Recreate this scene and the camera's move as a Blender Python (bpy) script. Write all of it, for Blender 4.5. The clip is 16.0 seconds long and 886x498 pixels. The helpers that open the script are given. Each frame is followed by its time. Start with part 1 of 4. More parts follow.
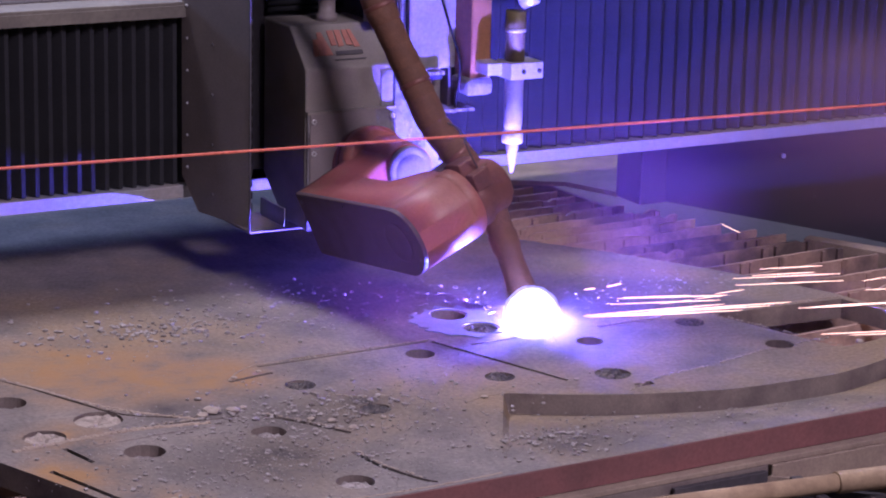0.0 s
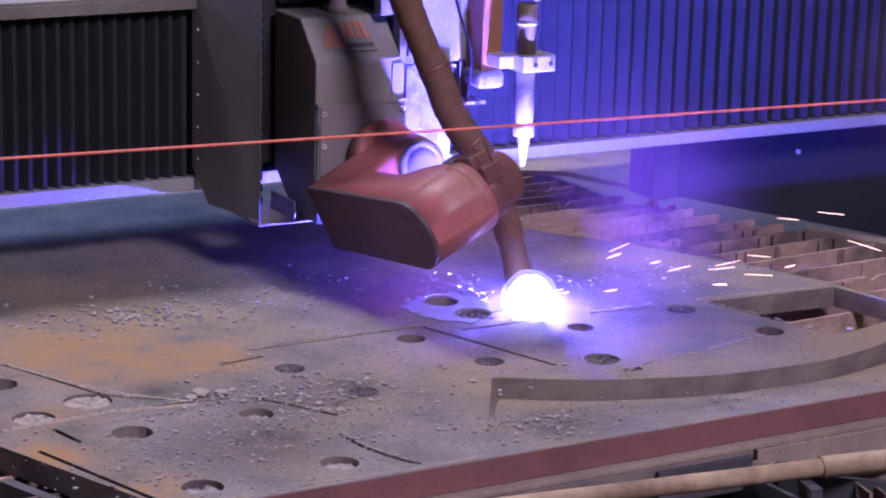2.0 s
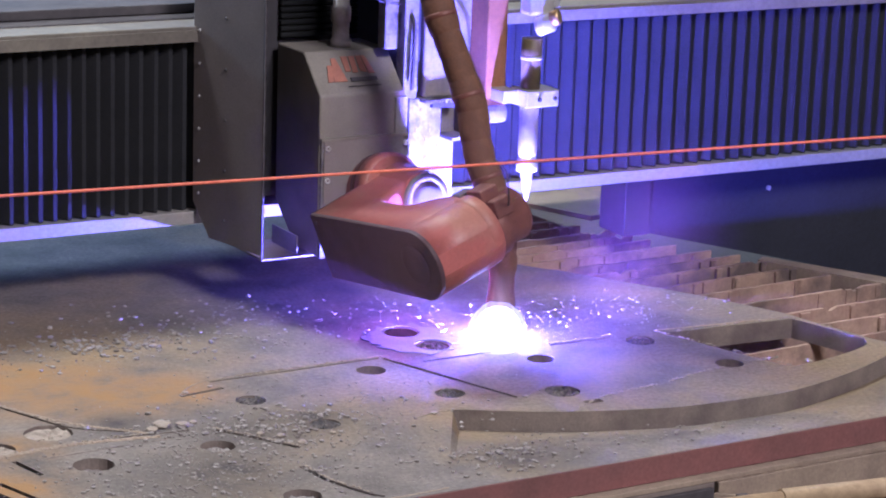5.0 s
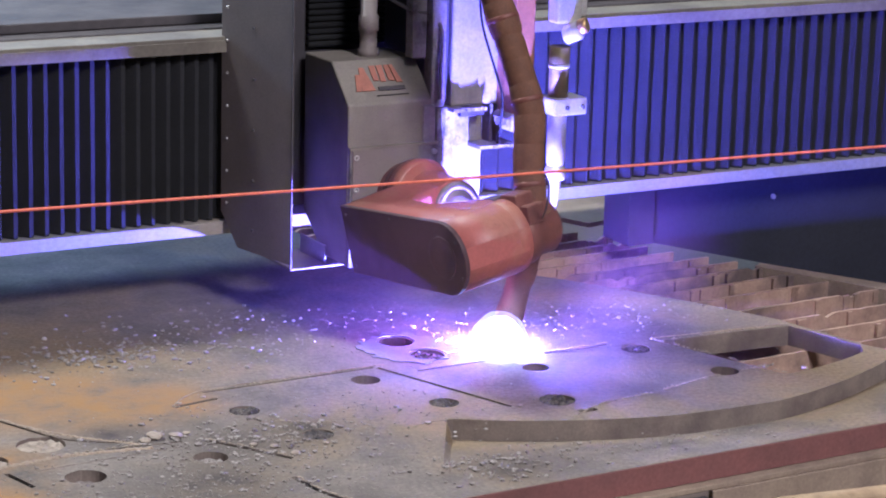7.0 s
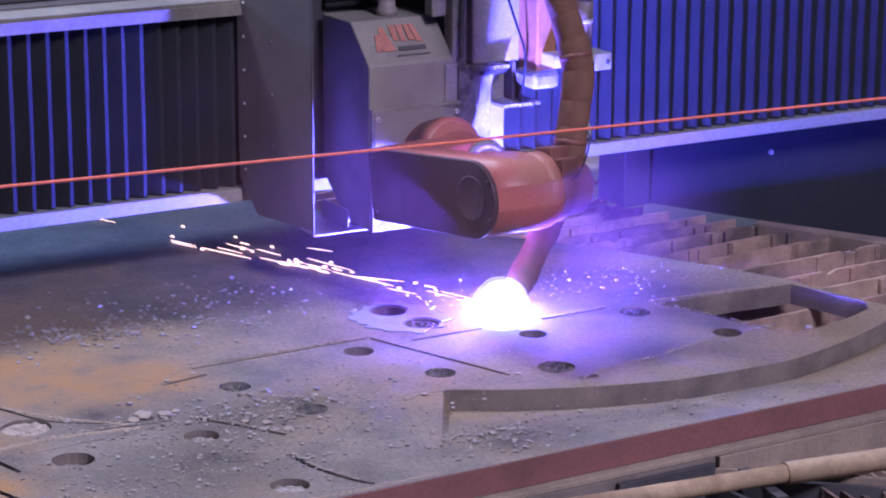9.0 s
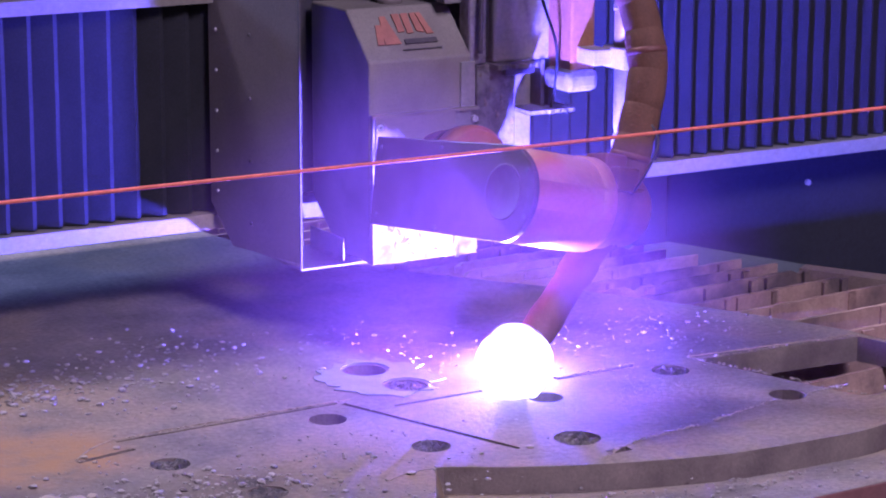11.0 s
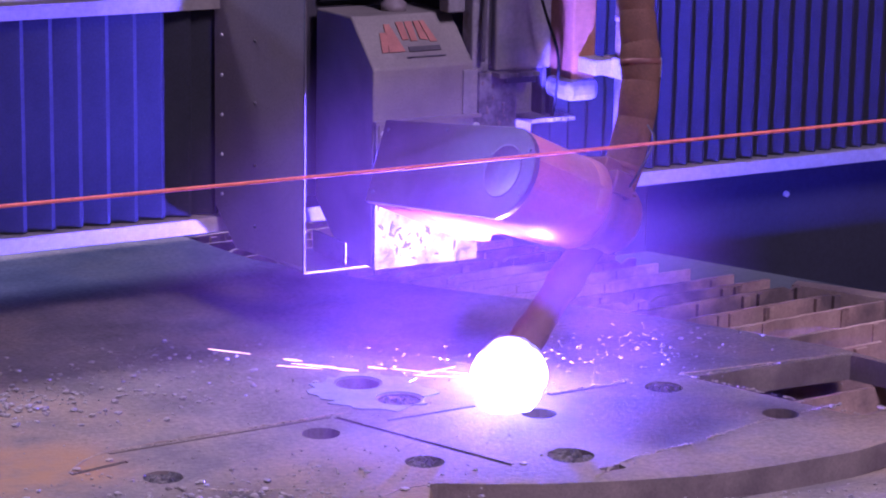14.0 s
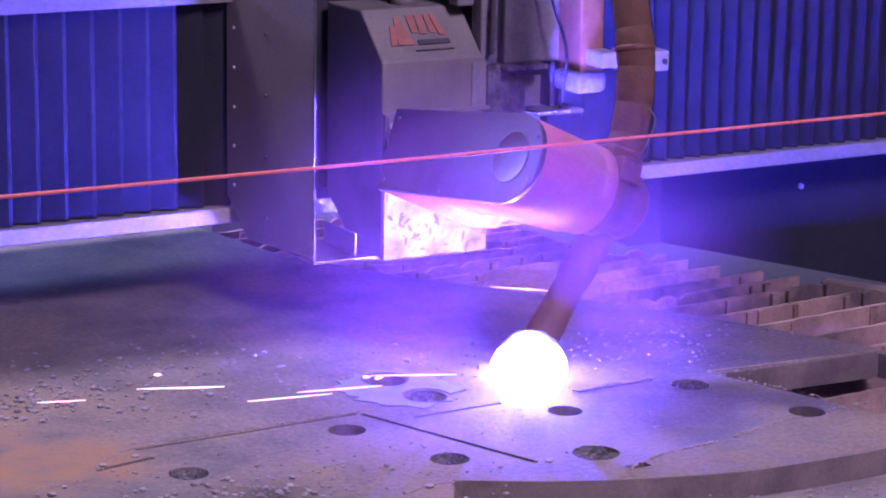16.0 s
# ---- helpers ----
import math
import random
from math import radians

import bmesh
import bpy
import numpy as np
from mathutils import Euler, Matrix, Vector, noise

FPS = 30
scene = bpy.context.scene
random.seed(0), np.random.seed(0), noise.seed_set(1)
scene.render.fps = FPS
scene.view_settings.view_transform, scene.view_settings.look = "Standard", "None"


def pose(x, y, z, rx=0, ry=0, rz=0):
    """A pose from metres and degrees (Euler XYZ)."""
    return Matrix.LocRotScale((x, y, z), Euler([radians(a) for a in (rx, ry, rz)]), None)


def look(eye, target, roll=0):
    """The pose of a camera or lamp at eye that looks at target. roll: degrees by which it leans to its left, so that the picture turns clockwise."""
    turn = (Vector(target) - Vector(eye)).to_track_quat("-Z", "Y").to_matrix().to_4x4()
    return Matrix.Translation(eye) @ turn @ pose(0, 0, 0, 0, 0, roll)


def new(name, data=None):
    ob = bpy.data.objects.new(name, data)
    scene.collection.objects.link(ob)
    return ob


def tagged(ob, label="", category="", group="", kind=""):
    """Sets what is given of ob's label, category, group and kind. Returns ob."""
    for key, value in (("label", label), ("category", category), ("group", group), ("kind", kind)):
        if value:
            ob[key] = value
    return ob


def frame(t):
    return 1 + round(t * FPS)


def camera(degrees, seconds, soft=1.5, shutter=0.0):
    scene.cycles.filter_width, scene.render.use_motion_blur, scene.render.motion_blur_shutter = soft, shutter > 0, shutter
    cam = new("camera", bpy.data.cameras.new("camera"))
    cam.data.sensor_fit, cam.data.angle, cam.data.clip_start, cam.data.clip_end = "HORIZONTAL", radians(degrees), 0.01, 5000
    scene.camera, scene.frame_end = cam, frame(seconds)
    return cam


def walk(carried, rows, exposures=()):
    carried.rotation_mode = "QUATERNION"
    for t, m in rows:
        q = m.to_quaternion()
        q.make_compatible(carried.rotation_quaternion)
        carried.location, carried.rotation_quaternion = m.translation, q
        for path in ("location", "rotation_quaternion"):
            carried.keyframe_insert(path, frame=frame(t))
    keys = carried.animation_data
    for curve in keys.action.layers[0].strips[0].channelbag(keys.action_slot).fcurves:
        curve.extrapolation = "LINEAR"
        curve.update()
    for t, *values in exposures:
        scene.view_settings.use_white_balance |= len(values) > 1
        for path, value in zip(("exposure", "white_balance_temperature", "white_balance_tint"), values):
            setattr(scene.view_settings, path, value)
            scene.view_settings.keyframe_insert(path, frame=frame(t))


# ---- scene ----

cam = camera(20.0, 16.0, soft=2.0)
PATH = [
    (0, (-1.362, -4.127, 1.338), (-0.74, -2.295, 0.83), 1.4),
    (0.5, (-1.363, -4.114, 1.335), (-0.736, -2.284, 0.826), 1.4),
    (1, (-1.363, -4.124, 1.33), (-0.737, -2.292, 0.827), 1.2),
    (1.5, (-1.339, -4.144, 1.331), (-0.724, -2.308, 0.829), 1.2),
    (2, (-1.306, -4.178, 1.322), (-0.706, -2.339, 0.813), 1.5),
    (2.5, (-1.32, -4.162, 1.308), (-0.711, -2.327, 0.794), 1.8),
    (3, (-1.307, -4.196, 1.321), (-0.706, -2.36, 0.802), 1.6),
    (3.5, (-1.324, -4.193, 1.309), (-0.707, -2.36, 0.799), 1.7),
    (4, (-1.315, -4.198, 1.324), (-0.7, -2.362, 0.824), 1.8),
    (4.2, (-1.335, -4.169, 1.331), (-0.702, -2.337, 0.835), 2.0),
    (6.3, (-1.315, -4.166, 1.334), (-0.669, -2.335, 0.852), 1.9),
    (6.5, (-1.305, -4.167, 1.34), (-0.667, -2.334, 0.855), 1.9),
    (7, (-1.304, -4.167, 1.342), (-0.668, -2.334, 0.856), 1.6),
    (7.5, (-1.297, -4.154, 1.341), (-0.662, -2.323, 0.846), 1.1),
    (8, (-1.295, -4.143, 1.35), (-0.66, -2.316, 0.843), 0.4),
    (8.5, (-1.29, -4.126, 1.336), (-0.653, -2.303, 0.817), 0.2),
    (9, (-1.272, -4.045, 1.314), (-0.628, -2.222, 0.8), 0.2),
    (9.5, (-1.043, -3.411, 1.07), (-0.393, -1.576, 0.612), -0.1),
    (10, (-1.01, -3.229, 1.013), (-0.344, -1.397, 0.566), -0.1),
    (12.3, (-1.029, -3.219, 1.055), (-0.351, -1.394, 0.596), 0.7),
    (12.5, (-1.032, -3.213, 1.045), (-0.347, -1.39, 0.591), 0.8),
    (13, (-1.024, -3.222, 1.045), (-0.336, -1.399, 0.597), 0.8),
    (13.5, (-1.025, -3.215, 1.042), (-0.334, -1.393, 0.593), 1.0),
    (14, (-1.025, -3.215, 1.048), (-0.342, -1.389, 0.597), 1.0),
    (14.5, (-1.017, -3.226, 1.053), (-0.349, -1.396, 0.599), 1.0),
    (15, (-1.019, -3.229, 1.054), (-0.359, -1.396, 0.601), 1.0),
    (15.5, (-1.011, -3.233, 1.056), (-0.358, -1.398, 0.603), 0.9),
    (16, (-1.009, -3.224, 1.054), (-0.356, -1.39, 0.598), 0.9),
]
walk(
    cam,
    [(t, look(eye, target, roll)) for t, eye, target, roll in PATH],
    [(0, -0.02, 4300, 72), (2.5, 0.22, 4150, 66), (6.3, 0.53, 4150, 44), (8, 0.45, 4100, 55), (9, 0.25, 4000, 62), (10, 0.15, 4100, 70), (12.3, 0.04, 4300, 93), (16, 0.03, 4300, 97)],
)

# ---- light ----
world = bpy.data.worlds.new("hall")
scene.world = world
world.use_nodes = True
# violet ambient stands in for the glare veil that lifts the shadows
world.node_tree.nodes["Background"].inputs[0].default_value = (0.36, 0.36, 1.0, 1)
world.node_tree.nodes["Background"].inputs[1].default_value = 0.32
# the second lamp is a fill added to brighten the front faces
for name, power, size, tint, eye, aim in (("hall_lamp", 240, 0.9, (0.98, 0.84, 0.33), (-1.2, 2.3, 4.5), (-0.1, 0.0, 0)), ("front_fill_lamp", 340, 1.4, (1.0, 0.79, 0.33), (1.3, -4.8, 4.4), (0.3, -0.1, 0)), ("far_hall_lamp", 500, 1.2, (0.8, 0.95, 0.6), (-3.2, 7.4, 3.3), (-0.5, 0.9, 0))):
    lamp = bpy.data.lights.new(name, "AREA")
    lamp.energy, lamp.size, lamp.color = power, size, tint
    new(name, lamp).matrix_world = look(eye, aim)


# ---- materials ----
def surf(name, base, other, scale=6.0, rough=0.6, metal=0.0, bump=0.2, stain=None, stain_scale=1.5, fine=90.0, spec=0.3, grainy=0.33):
    """A worn surface: two tones mixed by coarse noise, a stain of larger shape, and a fine grain in tone and relief."""
    m = bpy.data.materials.new(name)
    m.use_nodes = True
    nt = m.node_tree
    b = nt.nodes["Principled BSDF"]
    co = nt.nodes.new("ShaderNodeTexCoord")

    def noise_of(s, detail=6.0, r=0.6):
        n = nt.nodes.new("ShaderNodeTexNoise")
        n.inputs["Scale"].default_value, n.inputs["Detail"].default_value, n.inputs["Roughness"].default_value = s, detail, r
        nt.links.new(co.outputs["Object"], n.inputs["Vector"])
        return n.outputs["Fac"]

    def ramp(fac, lo, hi):
        r = nt.nodes.new("ShaderNodeMapRange")
        r.inputs["From Min"].default_value, r.inputs["From Max"].default_value = lo, hi
        nt.links.new(fac, r.inputs["Value"])
        return r.outputs[0]

    def mixed(fac, a, c, blend="MIX"):
        x = nt.nodes.new("ShaderNodeMix")
        x.data_type, x.blend_type = "RGBA", blend
        nt.links.new(fac, x.inputs["Factor"])
        for v, s in ((a, x.inputs[6]), (c, x.inputs[7])):
            if isinstance(v, tuple):
                s.default_value = (*v, 1)
            else:
                nt.links.new(v, s)
        return x.outputs[2]

    col = mixed(ramp(noise_of(scale), 0.35, 0.65), base, other)
    if stain:
        col = mixed(ramp(noise_of(stain_scale, 4.0), 0.48, 0.66), col, stain)
    grain = noise_of(fine, 3.0, 0.7)
    tone = nt.nodes.new("ShaderNodeMapRange")
    tone.inputs["To Min"].default_value, tone.inputs["To Max"].default_value = 0.98 - grainy, 0.97 + grainy
    nt.links.new(grain, tone.inputs["Value"])
    sc = nt.nodes.new("ShaderNodeVectorMath")
    sc.operation = "SCALE"
    nt.links.new(col, sc.inputs[0])
    nt.links.new(tone.outputs[0], sc.inputs["Scale"])
    nt.links.new(sc.outputs[0], b.inputs["Base Color"])
    rr = nt.nodes.new("ShaderNodeMapRange")
    rr.inputs["To Min"].default_value, rr.inputs["To Max"].default_value = max(0.05, rough - 0.15), min(1.0, rough + 0.15)
    nt.links.new(noise_of(scale * 3), rr.inputs["Value"])
    nt.links.new(rr.outputs[0], b.inputs["Roughness"])
    b.inputs["Metallic"].default_value = metal
    b.inputs["Specular IOR Level"].default_value = spec
    bp = nt.nodes.new("ShaderNodeBump")
    bp.inputs["Strength"].default_value, bp.inputs["Distance"].default_value = bump, 0.002
    nt.links.new(grain, bp.inputs["Height"])
    nt.links.new(bp.outputs[0], b.inputs["Normal"])
    return m


def glow(name, color, power):
    m = bpy.data.materials.new(name)
    m.use_nodes = True
    b = m.node_tree.nodes["Principled BSDF"]
    b.inputs["Base Color"].default_value = (0, 0, 0, 1)
    b.inputs["Emission Color"].default_value = (*color, 1)
    b.inputs["Emission Strength"].default_value = power
    return m


PLATE = surf("rusty_plate_steel", (0.14, 0.123, 0.105), (0.235, 0.205, 0.17), 7, 0.75, 0.0, 0.7, (0.25, 0.19, 0.105), 1.7, 110, 0.2, 0.62)


def rusted(m, spots, color):
    """Broad rust blooms with ragged outlines at the given (x, y, reach)."""
    nt = m.node_tree
    bsdf = nt.nodes["Principled BSDF"]
    co = nt.nodes.new("ShaderNodeTexCoord")
    grain = nt.nodes.new("ShaderNodeTexNoise")
    grain.inputs["Scale"].default_value, grain.inputs["Detail"].default_value, grain.inputs["Roughness"].default_value = 7.0, 9.0, 0.68
    nt.links.new(co.outputs["Object"], grain.inputs["Vector"])
    ragged = nt.nodes.new("ShaderNodeMapRange")
    ragged.inputs["From Min"].default_value, ragged.inputs["From Max"].default_value = 0.36, 0.62
    nt.links.new(grain.outputs["Fac"], ragged.inputs["Value"])
    for x, y, reach in spots:
        far = nt.nodes.new("ShaderNodeVectorMath")
        far.operation = "DISTANCE"
        far.inputs[1].default_value = (x, y, 0)
        nt.links.new(co.outputs["Object"], far.inputs[0])
        fade = nt.nodes.new("ShaderNodeMapRange")
        fade.interpolation_type = "SMOOTHSTEP"
        fade.inputs["From Min"].default_value, fade.inputs["From Max"].default_value, fade.inputs["To Max"].default_value = reach, 0.0, 1.25
        nt.links.new(far.outputs["Value"], fade.inputs["Value"])
        mul = nt.nodes.new("ShaderNodeMath")
        mul.operation, mul.use_clamp = "MULTIPLY", True
        nt.links.new(fade.outputs[0], mul.inputs[0])
        nt.links.new(ragged.outputs[0], mul.inputs[1])
        mix = nt.nodes.new("ShaderNodeMix")
        mix.data_type = "RGBA"
        mix.inputs[7].default_value = (*color, 1)
        nt.links.new(mul.outputs[0], mix.inputs["Factor"])
        nt.links.new(bsdf.inputs["Base Color"].links[0].from_socket, mix.inputs[6])
        nt.links.new(mix.outputs[2], bsdf.inputs["Base Color"])


rusted(PLATE, ((-0.63, 0.06, 0.3), (-0.5, -0.03, 0.24), (-0.38, -0.05, 0.16), (-0.72, -0.47, 0.14), (-0.62, -0.66, 0.14), (-0.7, -0.3, 0.12)), (0.3, 0.178, 0.058))
rusted(PLATE, ((-0.3, -0.3, 0.16), (-0.18, -0.25, 0.12), (-0.5, -0.21, 0.11), (-0.42, -0.5, 0.2), (0.12, -0.5, 0.16)), (0.075, 0.065, 0.06))
CUT = surf("cut_steel_face", (0.165, 0.138, 0.115), (0.25, 0.205, 0.165), 12, 0.6, 0.1, 0.4, (0.12, 0.09, 0.09), 5, 220, 0.3)
PRIMER = surf("red_primer_edge", (0.22, 0.095, 0.08), (0.18, 0.085, 0.075), 9, 0.65, 0.0, 0.2, (0.14, 0.07, 0.06), 3, 150, 0.3)
SCORCH = surf("scorched_steel", (0.25, 0.27, 0.285), (0.2, 0.215, 0.225), 30, 0.6, 0.0, 0.3, None, 1, 200)
SLAT = surf("slag_covered_slat", (0.34, 0.22, 0.16), (0.44, 0.31, 0.21), 14, 0.75, 0.0, 0.6, (0.12, 0.09, 0.08), 4, 120, 0.3)
RIM = surf("tan_table_steel", (0.34, 0.27, 0.18), (0.27, 0.21, 0.15), 10, 0.7, 0.0, 0.3, (0.16, 0.12, 0.09), 3, 140, 0.3)
DARK = surf("dark_frame_steel", (0.05, 0.045, 0.05), (0.09, 0.08, 0.08), 9, 0.6, 0.0, 0.2)
PIPE = surf("dusty_pipe", (0.45, 0.33, 0.17), (0.32, 0.23, 0.12), 14, 0.6, 0.0, 0.3, (0.2, 0.13, 0.07), 6)
GREY = surf("grey_powder_coat", (0.2, 0.172, 0.158), (0.24, 0.205, 0.185), 5, 0.55, 0.0, 0.1, (0.14, 0.115, 0.105), 2.5, 300, 0.4)
CASE = surf("dusty_grey_cover", (0.21, 0.19, 0.155), (0.26, 0.235, 0.19), 6, 0.55, 0.0, 0.1, (0.12, 0.1, 0.085), 3, 300, 0.4)
BLACK = surf("black_cover", (0.03, 0.028, 0.03), (0.045, 0.04, 0.045), 8, 0.5, 0.0, 0.1, None, 1, 250, 0.4)
COVER = surf("dark_brown_cover", (0.062, 0.034, 0.036), (0.05, 0.028, 0.03), 6, 0.5, 0.0, 0.1, (0.075, 0.05, 0.048), 5, 250, 0.35)
RUBBER = surf("black_bellows_cloth", (0.012, 0.012, 0.013), (0.02, 0.02, 0.02), 9, 0.9, 0.0, 0.2, None, 1, 90, 0.05)
RED = surf("red_painted_casting", (0.38, 0.11, 0.075), (0.31, 0.095, 0.068), 8, 0.5, 0.0, 0.15, (0.34, 0.15, 0.09), 9, 200, 0.5)
SLEEVE = surf("brown_leather_sleeve", (0.165, 0.082, 0.042), (0.12, 0.06, 0.034), 22, 0.75, 0.0, 0.5, (0.11, 0.06, 0.04), 8, 260, 0.25)
CLAMP = surf("rust_brown_clamp", (0.2, 0.08, 0.05), (0.14, 0.06, 0.045), 18, 0.5, 0.2, 0.2, None, 1, 200, 0.4)
WHITE = surf("white_painted_steel", (0.215, 0.198, 0.2), (0.17, 0.158, 0.16), 9, 0.5, 0.0, 0.15, (0.28, 0.25, 0.23), 7, 150, 0.4)
SPATTER = surf("spatter_pitted_paint", (0.22, 0.205, 0.205), (0.15, 0.14, 0.14), 16, 0.6, 0.0, 0.6, (0.05, 0.045, 0.045), 26, 150, 0.3)
TAN = surf("orange_brown_cover", (0.27, 0.125, 0.05), (0.22, 0.1, 0.04), 6, 0.5, 0.0, 0.1)
OLIVE = surf("olive_brown_tube", (0.16, 0.13, 0.06), (0.12, 0.09, 0.05), 16, 0.5, 0.1, 0.1)
STEELY = surf("bare_metal", (0.6, 0.58, 0.56), (0.5, 0.48, 0.46), 20, 0.4, 0.5, 0.1, None, 1, 200, 0.5)
BRASS = surf("brass", (0.55, 0.38, 0.14), (0.48, 0.32, 0.12), 20, 0.35, 0.8, 0.1)
PLEAT = surf("bellows_cloth", (0.021, 0.021, 0.0235), (0.03, 0.03, 0.033), 7, 0.8, 0.0, 0.15, (0.035, 0.035, 0.038), 3, 260, 0.08)
BEAM = surf("grey_beam_paint", (0.3, 0.3, 0.31), (0.25, 0.25, 0.26), 6, 0.5, 0.0, 0.1, (0.35, 0.29, 0.22), 3)
CAP = surf("dusty_beam_cap", (0.2, 0.18, 0.135), (0.15, 0.135, 0.105), 9, 0.7, 0.0, 0.2, (0.12, 0.105, 0.085), 4)
PANEL = surf("blue_grey_panel", (0.034, 0.035, 0.05), (0.026, 0.027, 0.04), 3, 0.6, 0.0, 0.1, None, 1, 120, 0.3)
HALL = surf("dim_hall_wall", (0.06, 0.065, 0.09), (0.08, 0.085, 0.11), 1, 0.8, 0.0, 0.1, None, 1, 40, 0.2)
FLOOR = surf("dark_hall_floor", (0.09, 0.08, 0.075), (0.13, 0.115, 0.1), 2, 0.8, 0.0, 0.3, None, 1, 60, 0.2)
CORD = surf("orange_cord", (0.75, 0.2, 0.09), (0.65, 0.16, 0.07), 60, 0.6, 0.0, 0.3)
LOGO = surf("orange_emblem", (0.42, 0.18, 0.11), (0.34, 0.15, 0.1), 30, 0.5, 0.0, 0.1)
DROSS = surf("grey_dross", (0.26, 0.235, 0.21), (0.4, 0.36, 0.32), 40, 0.65, 0.1, 0.4, (0.18, 0.15, 0.13), 20, 200, 0.5)
BURNT = surf("burnt_black_crust", (0.045, 0.04, 0.042), (0.09, 0.08, 0.078), 60, 0.7, 0.0, 0.6, (0.16, 0.14, 0.12), 40, 220, 0.3)
SLAG = surf("pale_slag", (0.38, 0.32, 0.24), (0.27, 0.225, 0.17), 40, 0.6, 0.1, 0.5)
ARC = glow("plasma_core", (0.4, 0.3, 1.0), 27000)


def glare_glow(name, color, power, clear):
    """Arc glare made as a glowing shell: light of its own over a clear body."""
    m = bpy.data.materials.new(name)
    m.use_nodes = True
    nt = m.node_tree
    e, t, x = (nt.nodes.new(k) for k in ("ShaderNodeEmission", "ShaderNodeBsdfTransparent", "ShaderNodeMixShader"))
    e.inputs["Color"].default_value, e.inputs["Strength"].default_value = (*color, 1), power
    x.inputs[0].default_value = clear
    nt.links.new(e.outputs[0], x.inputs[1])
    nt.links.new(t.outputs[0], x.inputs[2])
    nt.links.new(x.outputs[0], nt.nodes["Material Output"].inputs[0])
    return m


GLARE = glare_glow("glare_ball_glow", (0.9, 0.85, 1.0), 6.5, 0.72)
HALO_GLARE = glare_glow("glare_halo_glow", (0.8, 0.72, 1.0), 5.0, 0.93)


def fume_veil_of(name, density, wide, high):
    """Thin fume, also the glare veil: pale scattering dust in a clear body, densest in the middle of its puff, in
    ragged wisps.
    """
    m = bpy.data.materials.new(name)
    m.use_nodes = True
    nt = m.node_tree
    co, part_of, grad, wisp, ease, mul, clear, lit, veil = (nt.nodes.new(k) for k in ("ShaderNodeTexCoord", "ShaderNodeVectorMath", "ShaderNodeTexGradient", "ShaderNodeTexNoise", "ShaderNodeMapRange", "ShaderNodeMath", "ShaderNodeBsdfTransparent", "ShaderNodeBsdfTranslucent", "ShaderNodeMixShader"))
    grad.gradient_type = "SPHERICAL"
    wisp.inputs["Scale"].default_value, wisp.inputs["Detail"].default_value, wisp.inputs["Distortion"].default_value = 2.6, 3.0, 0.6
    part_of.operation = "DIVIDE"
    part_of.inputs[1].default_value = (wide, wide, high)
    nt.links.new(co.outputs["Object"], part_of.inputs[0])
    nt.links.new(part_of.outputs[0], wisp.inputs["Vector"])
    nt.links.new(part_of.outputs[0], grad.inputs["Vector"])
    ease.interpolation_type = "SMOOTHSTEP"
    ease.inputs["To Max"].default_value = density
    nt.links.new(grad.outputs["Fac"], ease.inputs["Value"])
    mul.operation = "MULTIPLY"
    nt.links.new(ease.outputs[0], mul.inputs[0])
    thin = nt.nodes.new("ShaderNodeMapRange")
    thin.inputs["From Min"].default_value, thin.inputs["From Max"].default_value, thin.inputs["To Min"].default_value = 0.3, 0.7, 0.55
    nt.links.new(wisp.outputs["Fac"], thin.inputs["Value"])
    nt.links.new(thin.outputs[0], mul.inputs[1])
    # reddish tint turns the arc's blue into the glare's violet
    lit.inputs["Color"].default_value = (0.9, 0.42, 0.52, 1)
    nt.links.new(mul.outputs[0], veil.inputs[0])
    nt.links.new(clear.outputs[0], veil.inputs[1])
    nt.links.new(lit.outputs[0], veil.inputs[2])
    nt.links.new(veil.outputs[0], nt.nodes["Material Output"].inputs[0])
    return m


SPARK = glow("hot_spark", (1.0, 0.56, 0.15), 3.8)


# ---- mesh helpers ----
def box(bm, x0, x1, y0, y1, z0, z1):
    vs = [bm.verts.new((x, y, z)) for x in (x0, x1) for y in (y0, y1) for z in (z0, z1)]
    for q in ((0, 1, 3, 2), (4, 6, 7, 5), (0, 4, 5, 1), (2, 3, 7, 6), (0, 2, 6, 4), (1, 5, 7, 3)):
        bm.faces.new([vs[i] for i in q])
    return bm


def boxed(x0, x1, y0, y1, z0, z1, r=0.0):
    bm = box(bmesh.new(), x0, x1, y0, y1, z0, z1)
    if r:
        bmesh.ops.recalc_face_normals(bm, faces=bm.faces)
        bmesh.ops.bevel(bm, geom=bm.edges[:], offset=r, segments=2, affect="EDGES", profile=0.5)
    return bm


def prism(outline, axis, a, b, r=0.0):
    """An outline of (p, q) pairs pushed along an axis from a to b: for x the pairs are y, z; for y: x, z; for z: x, y."""
    bm = bmesh.new()
    put = {"x": lambda p, q, s: (s, p, q), "y": lambda p, q, s: (p, s, q), "z": lambda p, q, s: (p, q, s)}[axis]
    lo = [bm.verts.new(put(p, q, a)) for p, q in outline]
    hi = [bm.verts.new(put(p, q, b)) for p, q in outline]
    bm.faces.new(lo)
    bm.faces.new(hi[::-1])
    n = len(lo)
    for i in range(n):
        bm.faces.new((lo[i], hi[i], hi[(i + 1) % n], lo[(i + 1) % n]))
    bmesh.ops.recalc_face_normals(bm, faces=bm.faces)
    if r:
        bmesh.ops.bevel(bm, geom=bm.edges[:], offset=r, segments=2, affect="EDGES", profile=0.5)
    return bm


